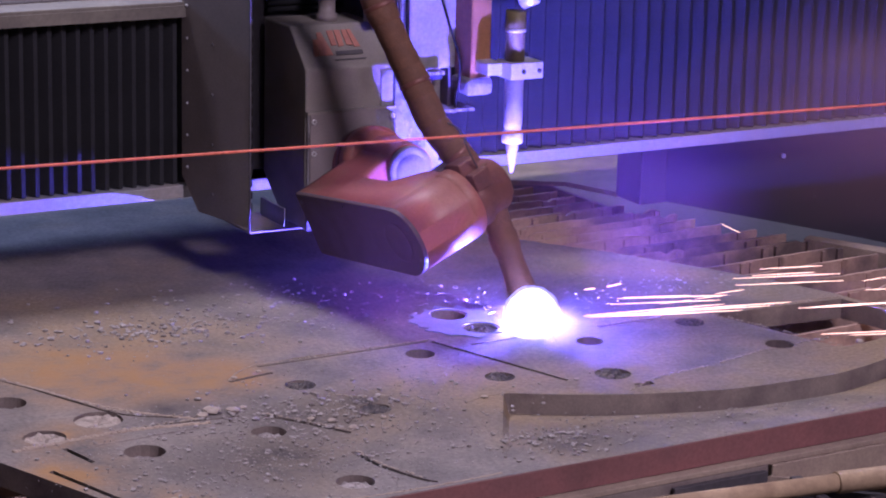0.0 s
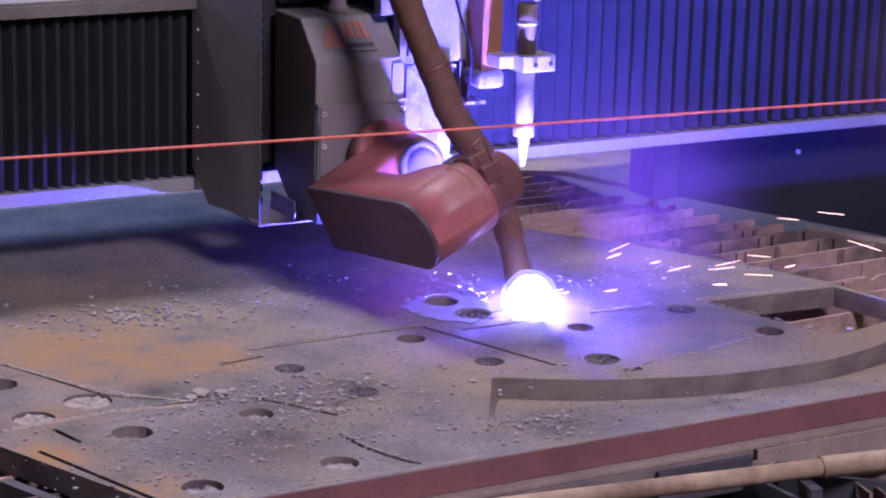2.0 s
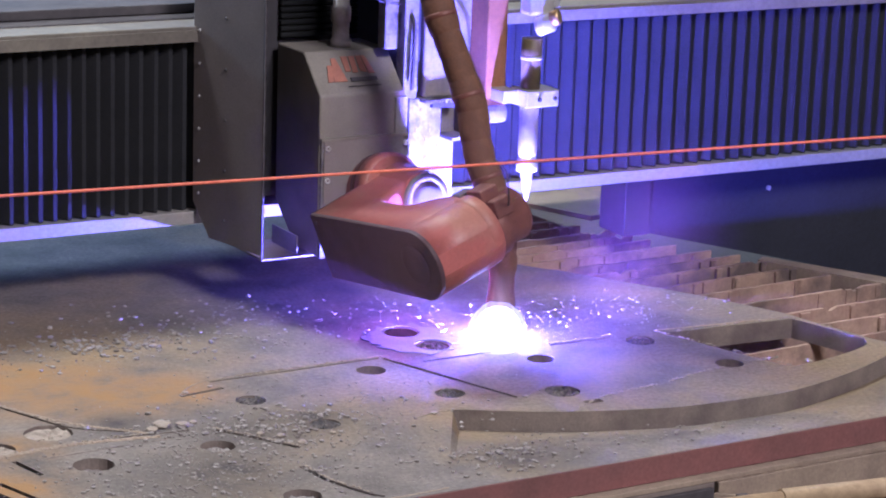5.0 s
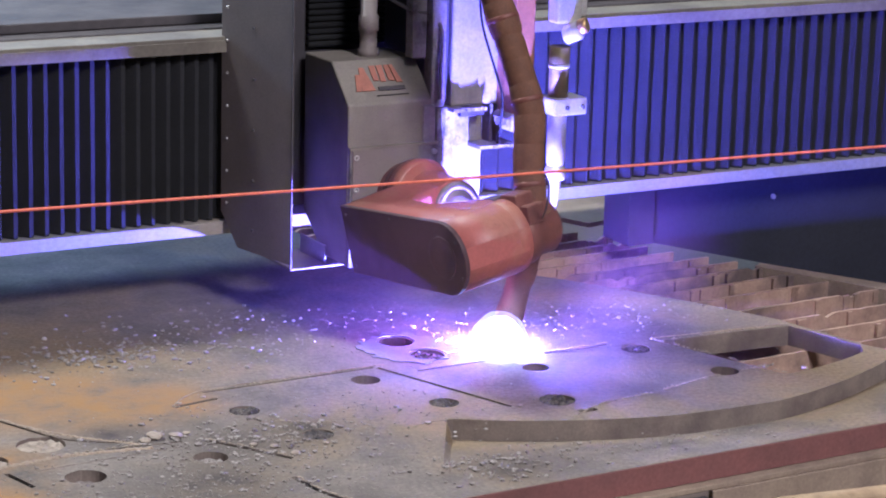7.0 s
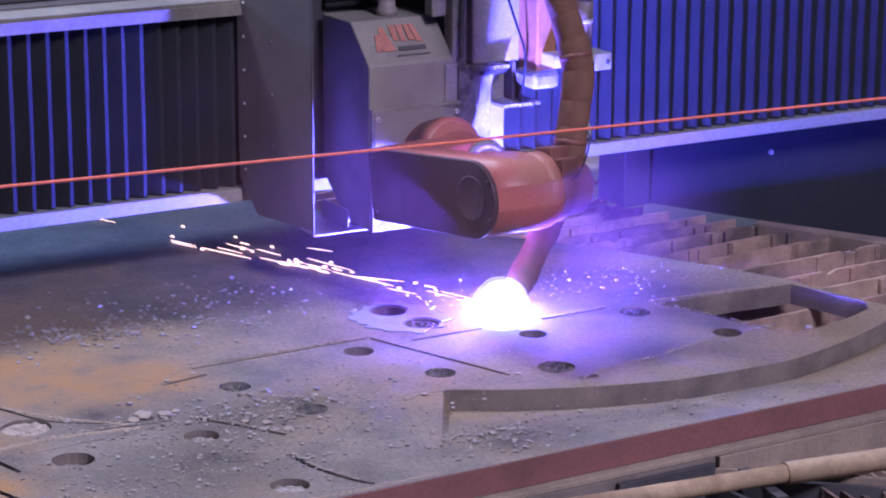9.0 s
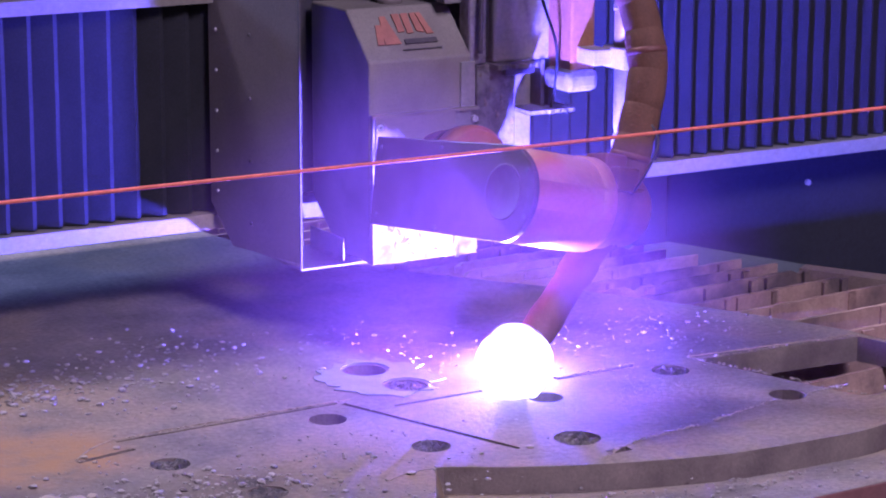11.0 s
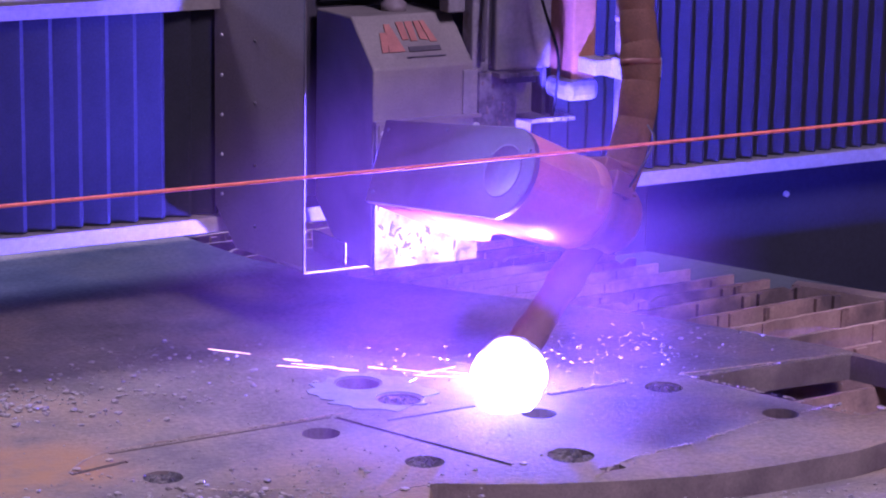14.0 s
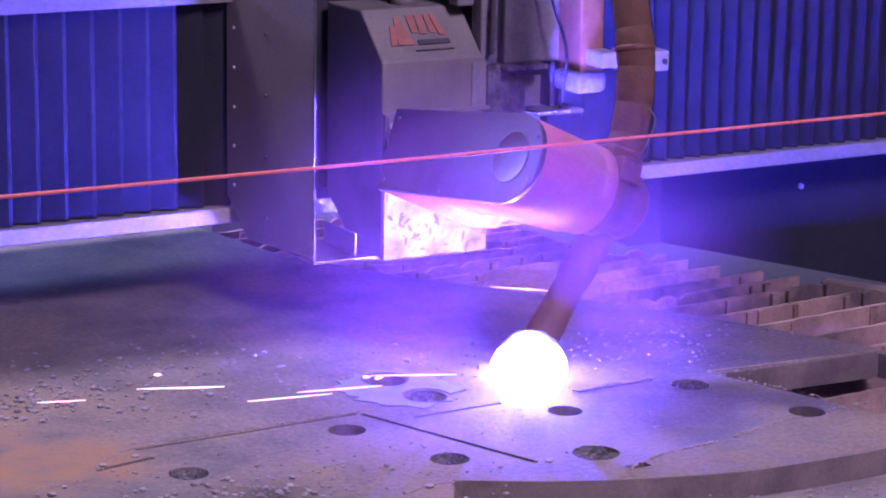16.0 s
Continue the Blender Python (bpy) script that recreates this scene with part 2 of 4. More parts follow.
def turned(profile, m=None, n=24, bm=None):
    """A body of rotation about z through (radius, height) pairs, then placed by m."""
    bm = bm or bmesh.new()
    rings = []
    for r, z in profile:
        rings.append([bm.verts.new((m or Matrix()) @ Vector((r * math.cos(math.tau * k / n), r * math.sin(math.tau * k / n), z))) for k in range(n)])
    for a, b in zip(rings, rings[1:]):
        for k in range(n):
            bm.faces.new((a[k], a[(k + 1) % n], b[(k + 1) % n], b[k])).smooth = True
    bm.faces.new(rings[0][::-1])
    bm.faces.new(rings[-1])
    return bm


def tube(points, radius, n=8):
    """A round bar through the points."""
    bm = bmesh.new()
    rings = []
    pts = [Vector(p) for p in points]
    for i, p in enumerate(pts):
        d = (pts[min(i + 1, len(pts) - 1)] - pts[max(i - 1, 0)]).normalized()
        s = d.orthogonal().normalized()
        if rings:
            s = (last - d * last.dot(d)).normalized()
        last = s
        w = d.cross(s)
        rings.append([bm.verts.new(p + radius * (s * math.cos(math.tau * k / n) + w * math.sin(math.tau * k / n))) for k in range(n)])
    for a, b in zip(rings, rings[1:]):
        for k in range(n):
            bm.faces.new((a[k], a[(k + 1) % n], b[(k + 1) % n], b[k])).smooth = True
    bm.faces.new(rings[0][::-1])
    bm.faces.new(rings[-1])
    return bm


def part(name, bm, material, parent=None, label=""):
    me = bpy.data.meshes.new(name)
    bmesh.ops.recalc_face_normals(bm, faces=bm.faces)
    bm.to_mesh(me)
    bm.free()
    me.materials.append(material)
    ob = new(name, me)
    ob.parent = parent
    return tagged(ob, label)


def thing(name, label, category, group="", kind=""):
    return tagged(new(name), label, category, group, kind)


def smooth_path(points, closed=False, steps=6):
    """A Catmull-Rom curve through flat points."""
    n = len(points)
    out = []
    for i in range(n if closed else n - 1):
        p = [Vector(points[(i + k) % n] if closed else points[min(max(i + k, 0), n - 1)]) for k in (-1, 0, 1, 2)]
        for s in range(steps):
            t = s / steps
            out.append(0.5 * (2 * p[1] + (p[2] - p[0]) * t + (2 * p[0] - 5 * p[1] + 4 * p[2] - p[3]) * t * t + (3 * p[1] - p[0] - 3 * p[2] + p[3]) * t**3))
    if not closed:
        out.append(Vector(points[-1]))
    return out


# ---- the hall ----
def hall():
    part("floor", boxed(-9, 9, -9, 9, -0.85, -0.75), FLOOR)
    for name, b in (("wall_north", (-9, 9, 8.8, 9, -0.75, 5)), ("wall_south", (-9, 9, -9, -8.8, -0.75, 5)), ("wall_west", (-9, -8.8, -8.8, 8.8, -0.75, 5)), ("wall_east", (8.8, 9, -8.8, 8.8, -0.75, 5))):
        tagged(part(name, boxed(*b), HALL), "dim grey-blue workshop hall wall", "wall", kind="structure")
    tagged(part("ceiling", boxed(-9, 9, -9, 9, 5, 5.1), HALL), "dim workshop hall ceiling", "ceiling", kind="structure")
    tagged(bpy.data.objects["floor"], "dark dusty concrete workshop floor", "floor", kind="structure")


hall()


# ---- the plates on the table ----
def slot(a, b, w):
    """A thin closed loop round the line a - b."""
    w *= 1.35
    a, b = Vector(a), Vector(b)
    d = (b - a).normalized()
    s = Vector((-d.y, d.x)) * w / 2
    return [a + s, a - s, b - s, b + s]


def slot_along(points, w):
    pts = smooth_path(points, steps=4)
    left, right = [], []
    for i, p in enumerate(pts):
        d = (pts[min(i + 1, len(pts) - 1)] - pts[max(i - 1, 0)]).normalized()
        s = Vector((-d.y, d.x)) * w / 2
        left.append(p + s)
        right.append(p - s)
    return left + right[::-1]


def ring(x, y, d, n=28, seed=0):
    r = random.Random(seed)
    return [Vector((x + d / 2 * (1 + r.uniform(-0.02, 0.02)) * math.cos(math.tau * k / n), y + d / 2 * (1 + r.uniform(-0.02, 0.02)) * math.sin(math.tau * k / n))) for k in range(n)]


def sheet(outer, holes, z, thick, lift=None):
    """A flat plate with openings through it: its faces (top and bottom) and its cut edges, as two meshes."""
    lift = lift or (lambda x, y: 0.0)
    bm = bmesh.new()
    edges = []
    for loop in (outer, *holes):
        vs = [bm.verts.new((p[0], p[1], z + lift(p[0], p[1]))) for p in loop]
        edges += [bm.edges.new((vs[i], vs[(i + 1) % len(vs)])) for i in range(len(vs))]
    bmesh.ops.triangle_fill(bm, use_beauty=True, use_dissolve=False, edges=edges)
    walls = bmesh.new()
    for loop in (outer, *holes):
        n = len(loop)
        hi = [walls.verts.new((p[0], p[1], z + lift(p[0], p[1]))) for p in loop]
        lo = [walls.verts.new((p[0], p[1], z - thick + lift(p[0], p[1]))) for p in loop]
        for i in range(n):
            walls.faces.new((hi[i], hi[(i + 1) % n], lo[(i + 1) % n], lo[i]))
    return bm, walls


FRONT_L, FRONT_R = Vector((-0.592, -0.762)), Vector((2.2, -0.157))  # the plate's front edge
ARC_EDGE = [(0.08, -0.256), (0.17, -0.288), (0.266, -0.311), (0.37, -0.325), (0.471, -0.329), (0.6, -0.312), (0.712, -0.286), (0.867, -0.207), (0.995, -0.118), (1.04, -0.07)]
SUNK_LEFT = [(-0.055, -0.62), (-0.05, -0.5), (-0.038, -0.37), (-0.012, -0.29), (0.03, -0.262)]


def front(x):
    return FRONT_L.y + (x - FRONT_L.x) * (FRONT_R.y - FRONT_L.y) / (FRONT_R.x - FRONT_L.x)


BORES = [(x, y, 0.93 * d) for x, y, d in [(0, 0, 0.058), (-0.258, -0.124, 0.058), (-0.169, -0.28, 0.058), (-0.373, -0.352, 0.062), (-0.588, -0.397, 0.072), (0.095, -0.164, 0.058), (0.296, -0.197, 0.07), (0.667, -0.104, 0.058), (0.562, 0.071, 0.062),
         (0.128, 0.221, 0.07), (0.16, 0.124, 0.068), (-0.63, -0.223, 0.088), (-0.533, -0.67, 0.07), (-0.303, -0.615, 0.066), (0.33, 0.0, 0.055), (-0.73, -0.29, 0.075), (-0.76, -0.1, 0.07)]]


def plates():
    outer = [FRONT_L, Vector((-0.052, front(-0.052)))] + [Vector(p) for p in SUNK_LEFT] + smooth_path(ARC_EDGE, steps=5)
    outer += [Vector(p) for p in ((1.035, -0.045), (1.012, -0.01), (0.97, 0.09), (0.927, 0.195), (0.83, 0.335), (0.723, 0.467), (0.61, 0.595), (0.485, 0.713), (0.34, 0.86), (0.2, 1.05), (0.1, 1.35), (0.1, 2.4), (-3.2, 2.4), (-2.3, 2.05), (-0.785, -0.442))]
    holes = [ring(x, y, d, seed=i) for i, (x, y, d) in enumerate(BORES)]
    holes += [
        slot((0.037, 0.07), (-0.303, -0.005), 0.004), slot((0.043, 0.068), (0.203, -0.213), 0.006), slot((-0.371, -0.077), (-0.287, -0.044), 0.007),
        slot_along([(-0.83, 0.12), (-0.721, -0.013), (-0.643, -0.131), (-0.581, -0.209), (-0.466, -0.255)], 0.006),
        slot_along([(-0.36, -0.268), (-0.314, -0.313), (-0.245, -0.39)], 0.009), slot_along([(-0.268, -0.48), (-0.246, -0.552), (-0.204, -0.625), (-0.18, -0.648)], 0.008),
        slot((-0.747, -0.451), (-0.597, -0.735), 0.007), slot((-0.708, -0.352), (-0.676, -0.426), 0.007), slot((0.382, 0.083), (0.52, 0.112), 0.004), slot((0.11, 0.032), (0.255, 0.062), 0.005),
        slot((-0.52, -0.272), (-0.4, -0.262), 0.004), slot((0.31, -0.27), (0.345, -0.262), 0.012),
    ]
    # the opening where a piece has been taken out
    opening = [(0.62, 0.118), (0.66, 0.112), (0.8, 0.134), (0.925, 0.15), (0.97, 0.06), (1.0, -0.01), (0.985, -0.05), (0.93, -0.085), (0.86, -0.12), (0.79, -0.148), (0.764, -0.14)]
    holes.append([Vector(p) for p in opening])
    top, walls = sheet(outer, holes, 0.0, 0.04)
    plate = thing("cut_plate", "thick rust-brown steel plate with bored holes and cut lines", "steel plate")
    part("top_face", top, PLATE, plate)
    part("cut_edge", walls, CUT, plate, "dark flame-cut edges and bores")
    # the pieces of thin scale round two bores
    r = random.Random(4)
    loop = [(0.135 + (0.088 + r.uniform(-0.02, 0.012)) * math.cos(a), 0.172 + (0.105 + r.uniform(-0.02, 0.012)) * math.sin(a)) for a in [math.tau * k / 40 for k in range(40)]]
    top, walls = sheet([Vector(p) for p in loop], [ring(0.128, 0.221, 0.074), ring(0.16, 0.124, 0.072)], 0.0025, 0.002)
    scale = thing("scale_patch", "pale scorched patch round two bores in the plate", "scale", kind="")
    part("crust", top, SCORCH, scale)
    part("crust_edge", walls, SCORCH, scale)

    # the sunken front piece, tipped down towards the curved edge
    cols, rows = 90, 12
    arc = smooth_path([(-0.056, -0.62), (-0.05, -0.5), (-0.038, -0.37), (-0.012, -0.29), (0.03, -0.262), *ARC_EDGE[:-1], (1.2, 0.02), (1.6, 0.12), (2.2, 0.3)], steps=6)
    bm, edge = bmesh.new(), bmesh.new()
    grid = []
    for k in range(cols + 1):
        p = arc[round(k * (len(arc) - 1) / cols)]
        x0 = p.x
        x0 -= 0.4 * (p.y - front(x0))
        f = Vector((x0, front(x0)))
        deep = 0.037 if p.x > 0.076 else 0.0
        grid.append([bm.verts.new((*(f + (p - f) * j / rows), -0.0004 - deep * (j / rows) ** 2.2)) for j in range(rows + 1)])
    for a, b in zip(grid, grid[1:]):
        for j in range(rows):
            bm.faces.new((a[j], b[j], b[j + 1], a[j + 1]))
    sunk = thing("sunken_plate_piece", "grit-covered steel plate piece tipped below the curved edge", "steel plate")
    part("top_face", bm, PLATE, sunk)
    # front faces with their red primer
    nrm = Vector((FRONT_R.y - FRONT_L.y, -(FRONT_R.x - FRONT_L.x))).normalized() * 0.003
    a, b, c = FRONT_L, Vector((-0.052, front(-0.052))), FRONT_R
    part("front_edge", prism([tuple(b), tuple(b + nrm), tuple(c + nrm), tuple(c)], "z", -0.045, -0.001), PRIMER, sunk, "red primed front edge")
    part("front_edge", prism([tuple(a), tuple(a + nrm), tuple(b + nrm), tuple(b)], "z", -0.045, -0.001), PRIMER, plate, "red primed front edge")


plates()


def cut_lips():
    """Raised burrs along the cuts: a low ridge of uneven height, in tan or cut-steel colour."""
    r = random.Random(44)
    plate = bpy.data.objects["cut_plate"]
    for pts, wide, high, material in (
        ([(-0.86, 0.16), (-0.722, -0.008), (-0.643, -0.118), (-0.562, -0.2), (-0.469, -0.262)], 0.007, 0.003, RIM),
        # tan ridge in place of a lit cut edge face
        ([(-0.79, -0.348), (-0.674, -0.312), (-0.577, -0.289), (-0.454, -0.284)], 0.013, 0.004, RIM),
        ([(-0.673, -0.356), (-0.536, -0.32), (-0.445, -0.299)], 0.004, 0.002, CUT),
        ([(-0.576, -0.752), (-0.446, -0.72), (-0.338, -0.69), (-0.205, -0.668), (-0.07, -0.635)], 0.005, 0.002, RIM),
        ([(0.06, 0.083), (-0.1, 0.05), (-0.303, 0.004), (-0.371, -0.066)], 0.004, 0.002, RIM),
        ([(0.62, 0.13), (0.8, 0.147), (0.925, 0.163)], 0.005, 0.003, RIM),
    ):
        line = smooth_path(pts, steps=30)
        bm = bmesh.new()
        cols = []
        for i, p in enumerate(line):
            d = (line[min(i + 1, len(line) - 1)] - line[max(i - 1, 0)]).normalized()
            side = Vector((-d.y, d.x)) * wide * 0.5 * r.uniform(0.6, 1.15)
            z = high * r.uniform(0.35, 1.0)
            cols.append([bm.verts.new((*(p + side), 0.0004)), bm.verts.new((*(p + side * 0.4), z)), bm.verts.new((*(p - side * 0.5), z * 0.8)), bm.verts.new((*(p - side), 0.0004))])
        for a, b in zip(cols, cols[1:]):
            for j in range(3):
                bm.faces.new((a[j], b[j], b[j + 1], a[j + 1]))
        bm.faces.new(cols[0])
        bm.faces.new(cols[-1][::-1])
        part("burr", bm, material, plate, "raised burr along a cut")


cut_lips()


# ---- the cutting table ----
def table():
    tb = thing("cutting_table", "slatted cutting table with slag-crusted steel slats", "cutting table")
    yaw = pose(0, 0, 0, 0, 0, 14.5)
    r = random.Random(8)
    # slats: upright strips with a burnt, notched top edge
    gaps = [-0.53, -0.43, -0.33, -0.23, -0.13, -0.03, 0.068, 0.171, 0.272, 0.355, 0.437, 0.499, 0.563, 0.641, 0.709, 0.765, 0.82, 0.889, 0.953, 1.017, 1.079, 1.145, 1.21, 1.275, 1.34]
    for k, n in enumerate(gaps):
        bm = bmesh.new()
        s0, s1 = -1.0, 1.06 + 0.012 * math.sin(k * 1.3) + (1.079 - n) * 0.38
        steps = 130
        cols = []
        for i in range(steps + 1):
            s = s0 + (s1 - s0) * i / steps
            top = -0.042 - max(0.0, r.gauss(0.0, 0.0007)) - (0.008 if r.random() < 0.04 else 0) + (0.0 if s < 0.95 else -0.002)
            o = 0.004 * math.sin(s * 3 + k)
            cols.append([bm.verts.new((s, n + o + dy, z)) for dy, z in ((-0.004, -0.2), (-0.004, top), (0.004, top), (0.004, -0.2))])
        for a, b in zip(cols, cols[1:]):
            for j in range(3):
                bm.faces.new((a[j], b[j], b[j + 1], a[j + 1]))
        bm.faces.new(cols[0])
        bm.faces.new(cols[-1][::-1])
        # slag drips on the strip
        for _ in range(7):
            s = r.uniform(0.3, s1)
            h = r.uniform(0.02, 0.06)
            w = r.uniform(0.004, 0.009)
            box(bm, s - w, s + w, n - 0.011, n - 0.004, -0.05 - h, -0.046)
        bm.transform(yaw)
        part("slat", bm, SLAT, tb)
    for s in (-0.6, 0.25, 0.75, 1.2):
        bm = boxed(s - 0.005, s + 0.005, -0.8, 1.75, -0.32, -0.09)
        bm.transform(yaw)
        part("cross_bar", bm, DARK, tb)
    part("rim", prism([(1.175, 0.79), (1.36, 0.57), (1.9, -0.1), (1.87, -0.11), (1.31, 0.55), (1.15, 0.765)], "z", -0.75, -0.046), RIM, tb, "tan steel rim")
    part("side_panel", prism([(-0.9, -0.35), (-0.62, -0.8), (2.2, -0.2), (2.2, -0.22), (-0.64, -0.83), (-0.93, -0.35)], "z", -0.75, -0.2), DARK, tb)
    part("tray", boxed(-2.5, 1.9, -0.75, 2.2, -0.5, -0.48), DARK, tb)
    # front support strips below the red edge
    d = (FRONT_R - FRONT_L).normalized()
    out = Vector((d.y, -d.x))

    def along(s0, s1, o0, o1, z0, z1, material, label=""):
        p = [FRONT_L + d * s0 + out * o0, FRONT_L + d * s1 + out * o0, FRONT_L + d * s1 + out * o1, FRONT_L + d * s0 + out * o1]
        part("front_strip", prism([tuple(q) for q in p], "z", z0, z1, 0.0015), material, tb, label)

    along(-0.03, 2.8, -0.02, 0.022, -0.056, -0.0465, RIM, "tan steel ledge")
    along(-0.03, 1.04, 0.012, 0.021, -0.11, -0.0565, CUT)
    along(1.045, 2.8, 0.012, 0.026, -0.15, -0.0565, RIM, "tan steel strip")
    along(0.84, 1.03, 0.024, 0.034, -0.12, -0.062, DARK)
    part("front_strip", prism([(0.42, -0.575), (0.43, -0.57), (0.83, -0.79), (0.82, -0.8)], "z", -0.17, -0.072), RIM, tb, "tan steel strip")
    part("front_strip", prism([(0.405, -0.585), (0.415, -0.58), (0.81, -0.805), (0.8, -0.815)], "z", -0.2, -0.08), DARK, tb)
    part("end_strip", prism([(-0.79, -0.455), (-0.6, -0.775), (-0.615, -0.79), (-0.81, -0.46)], "z", -0.12, -0.041), DARK, tb)
    # short upright strips in the corners
    for k in range(16):
        part("grid_bar", boxed(0.56 + 0.028 * k, 0.566 + 0.028 * k, -0.73 - 0.003 * k, -0.6, -0.2, -0.085 - 0.004 * (k % 3)), SLAT, tb)
    for k in range(12):
        part("grid_bar", boxed(-1.05 + 0.03 * k, -1.035 + 0.03 * k, -0.86, -0.52 - 0.02 * k, -0.2, -0.09), SLAT, tb)
    pipe = thing("pipe", "dusty tan steel pipe lying along the table front", "pipe")
    part("tube", tube([(-0.6, -0.78, -0.055), (-0.135, -0.737, -0.05), (0.25, -0.705, -0.05), (0.5, -0.685, -0.05)], 0.015, 14), PIPE, pipe)
    part("sleeve", tube([(0.49, -0.686, -0.05), (0.9, -0.665, -0.05), (1.6, -0.63, -0.05)], 0.0185, 14), PIPE, pipe, "wider pipe end with a collar")
    for k in range(5):
        bm = boxed(-0.55 + 0.5 * k, -0.53 + 0.5 * k, -0.8 + 0.03 * k, -0.66 + 0.03 * k, -0.2, -0.066 if k < 3 else -0.069)
        part("pipe_rest", bm, DARK, tb)
    back = thing("back_sheet", "pale steel sheet lying on the far slats", "steel sheet")
    part("sheet", prism([(0.45, 1.47), (0.8, 1.34), (0.91, 1.17), (1.2, 1.3), (1.25, 2.1), (0.3, 2.1)], "z", -0.041, -0.03), RIM, back)


table()


# ---- the gantry ----
UV = [(0, -0.107, 0.507), (1.5, -0.108, 0.459), (3.5, -0.075, 0.417), (6.5, 0.006, 0.368), (8, 0.058, 0.357), (9, 0.094, 0.358), (10, 0.131, 0.374), (12.5, 0.182, 0.397), (14, 0.197, 0.43), (16, 0.191, 0.479)]
TURN = pose(0, 0, 0, 0, 0, 10.5)
LEFT_PITCH = {0: 0.029, 1.5: 0.029, 3.5: 0.03, 6.5: 0.0305, 8: 0.033, 9: 0.0375, 10: 0.0425, 12.5: 0.046, 14: 0.0475, 16: 0.0475}


def gantry_frame():
    g = thing("gantry", "grey machine gantry beam with pleated bellows covers", "gantry")
    # hidden back is drawn deep so the beam shades the plate strip
    part("beam", boxed(-3.4, 3.4, 0.3, 0.8, 0.142, 0.545, 0.004), DARK, g)
    part("bottom_flange", boxed(-3.4, 3.4, 0.222, 0.33, 0.142, 0.168, 0.002), BEAM, g, "grey steel flange")
    part("top_cap", boxed(-3.4, 3.4, 0.215, 0.34, 0.519, 0.541, 0.002), CAP, g, "dusty tan cap strip")
    part("top_rail", boxed(-3.4, 3.4, 0.35, 0.56, 0.546, 0.565, 0.002), DARK, g, "dark rail strip")
    part("cap_lip", boxed(-3.4, 3.4, 0.21, 0.2145, 0.511, 0.534), CAP, g)
    part("hanging_bracket", boxed(1.015, 1.085, 0.317, 0.42, -0.008, 0.141, 0.003), BLACK, g)
    part("end_panel", prism([(1.088, 0.14), (1.088, -0.008), (1.65, -0.15), (2.2, -0.3), (1.97, 0.14)], "y", 0.33, 0.35), PANEL, g, "blue-grey sheet panel")
    for u in (-3.2, 2.9):
        part("end_truck", boxed(u - 0.15, u + 0.15, 0.25, 0.6, -0.75, 0.141, 0.01), DARK, g)
    for u in (1.42, 1.8):
        part("panel_bolt", turned([(0.006, 0), (0.006, 0.006)], pose(u, 0.33, 0.07, 90), 8), STEELY, g)
    return g


gantry = gantry_frame()


PLEAT_W = 0.052


def fold(u, pitch):
    """A pleat whose lean follows the room that it has."""
    a = radians(max(24, min(56, 54 - (pitch - 0.029) / 0.0185 * 30)))
    return pose(u, 0.235 + PLEAT_W * math.sin(a), 0, 0, 0, -math.degrees(a))


def pleats():
    """Both bellows: stiff pleats that close up and open out as the carriage runs along the beam."""
    lean = radians(50)
    tip = Vector((PLEAT_W, 0, 0))
    out, back = Vector((math.cos(lean), math.sin(lean), 0)), Vector((-math.sin(lean), math.cos(lean), 0))

    def pleat(strip):
        prof = [Vector((0, 0, 0)), tip, tip + out * strip, tip + out * strip + back * 0.04, tip + out * (strip - 0.0015) + back * 0.04, tip + out * (strip - 0.0015) + back * 0.003, Vector((0, 0.002, 0))]
        bm = bmesh.new()
        rows = [[bm.verts.new((p.x, p.y, z)) for p in prof] for z in (0.17, 0.28, 0.4, 0.513)]
        for a, b in zip(rows, rows[1:]):
            for i in range(len(prof)):
                k = (i + 1) % len(prof)
                bm.faces.new((a[i], a[k], b[k], b[i]))
        bm.faces.new(rows[0][::-1])
        bm.faces.new(rows[-1])
        return part("pleat", bm, PLEAT, gantry)

    wide, thin = pleat(0.008), pleat(0.0035)
    left = [wide] + [new("pleat", wide.data) for _ in range(36)]
    right = [thin] + [new("pleat", thin.data) for _ in range(43)]
    for ob in (*left, *right):
        ob.parent = gantry
    return left, right


LEFT, RIGHT = pleats()


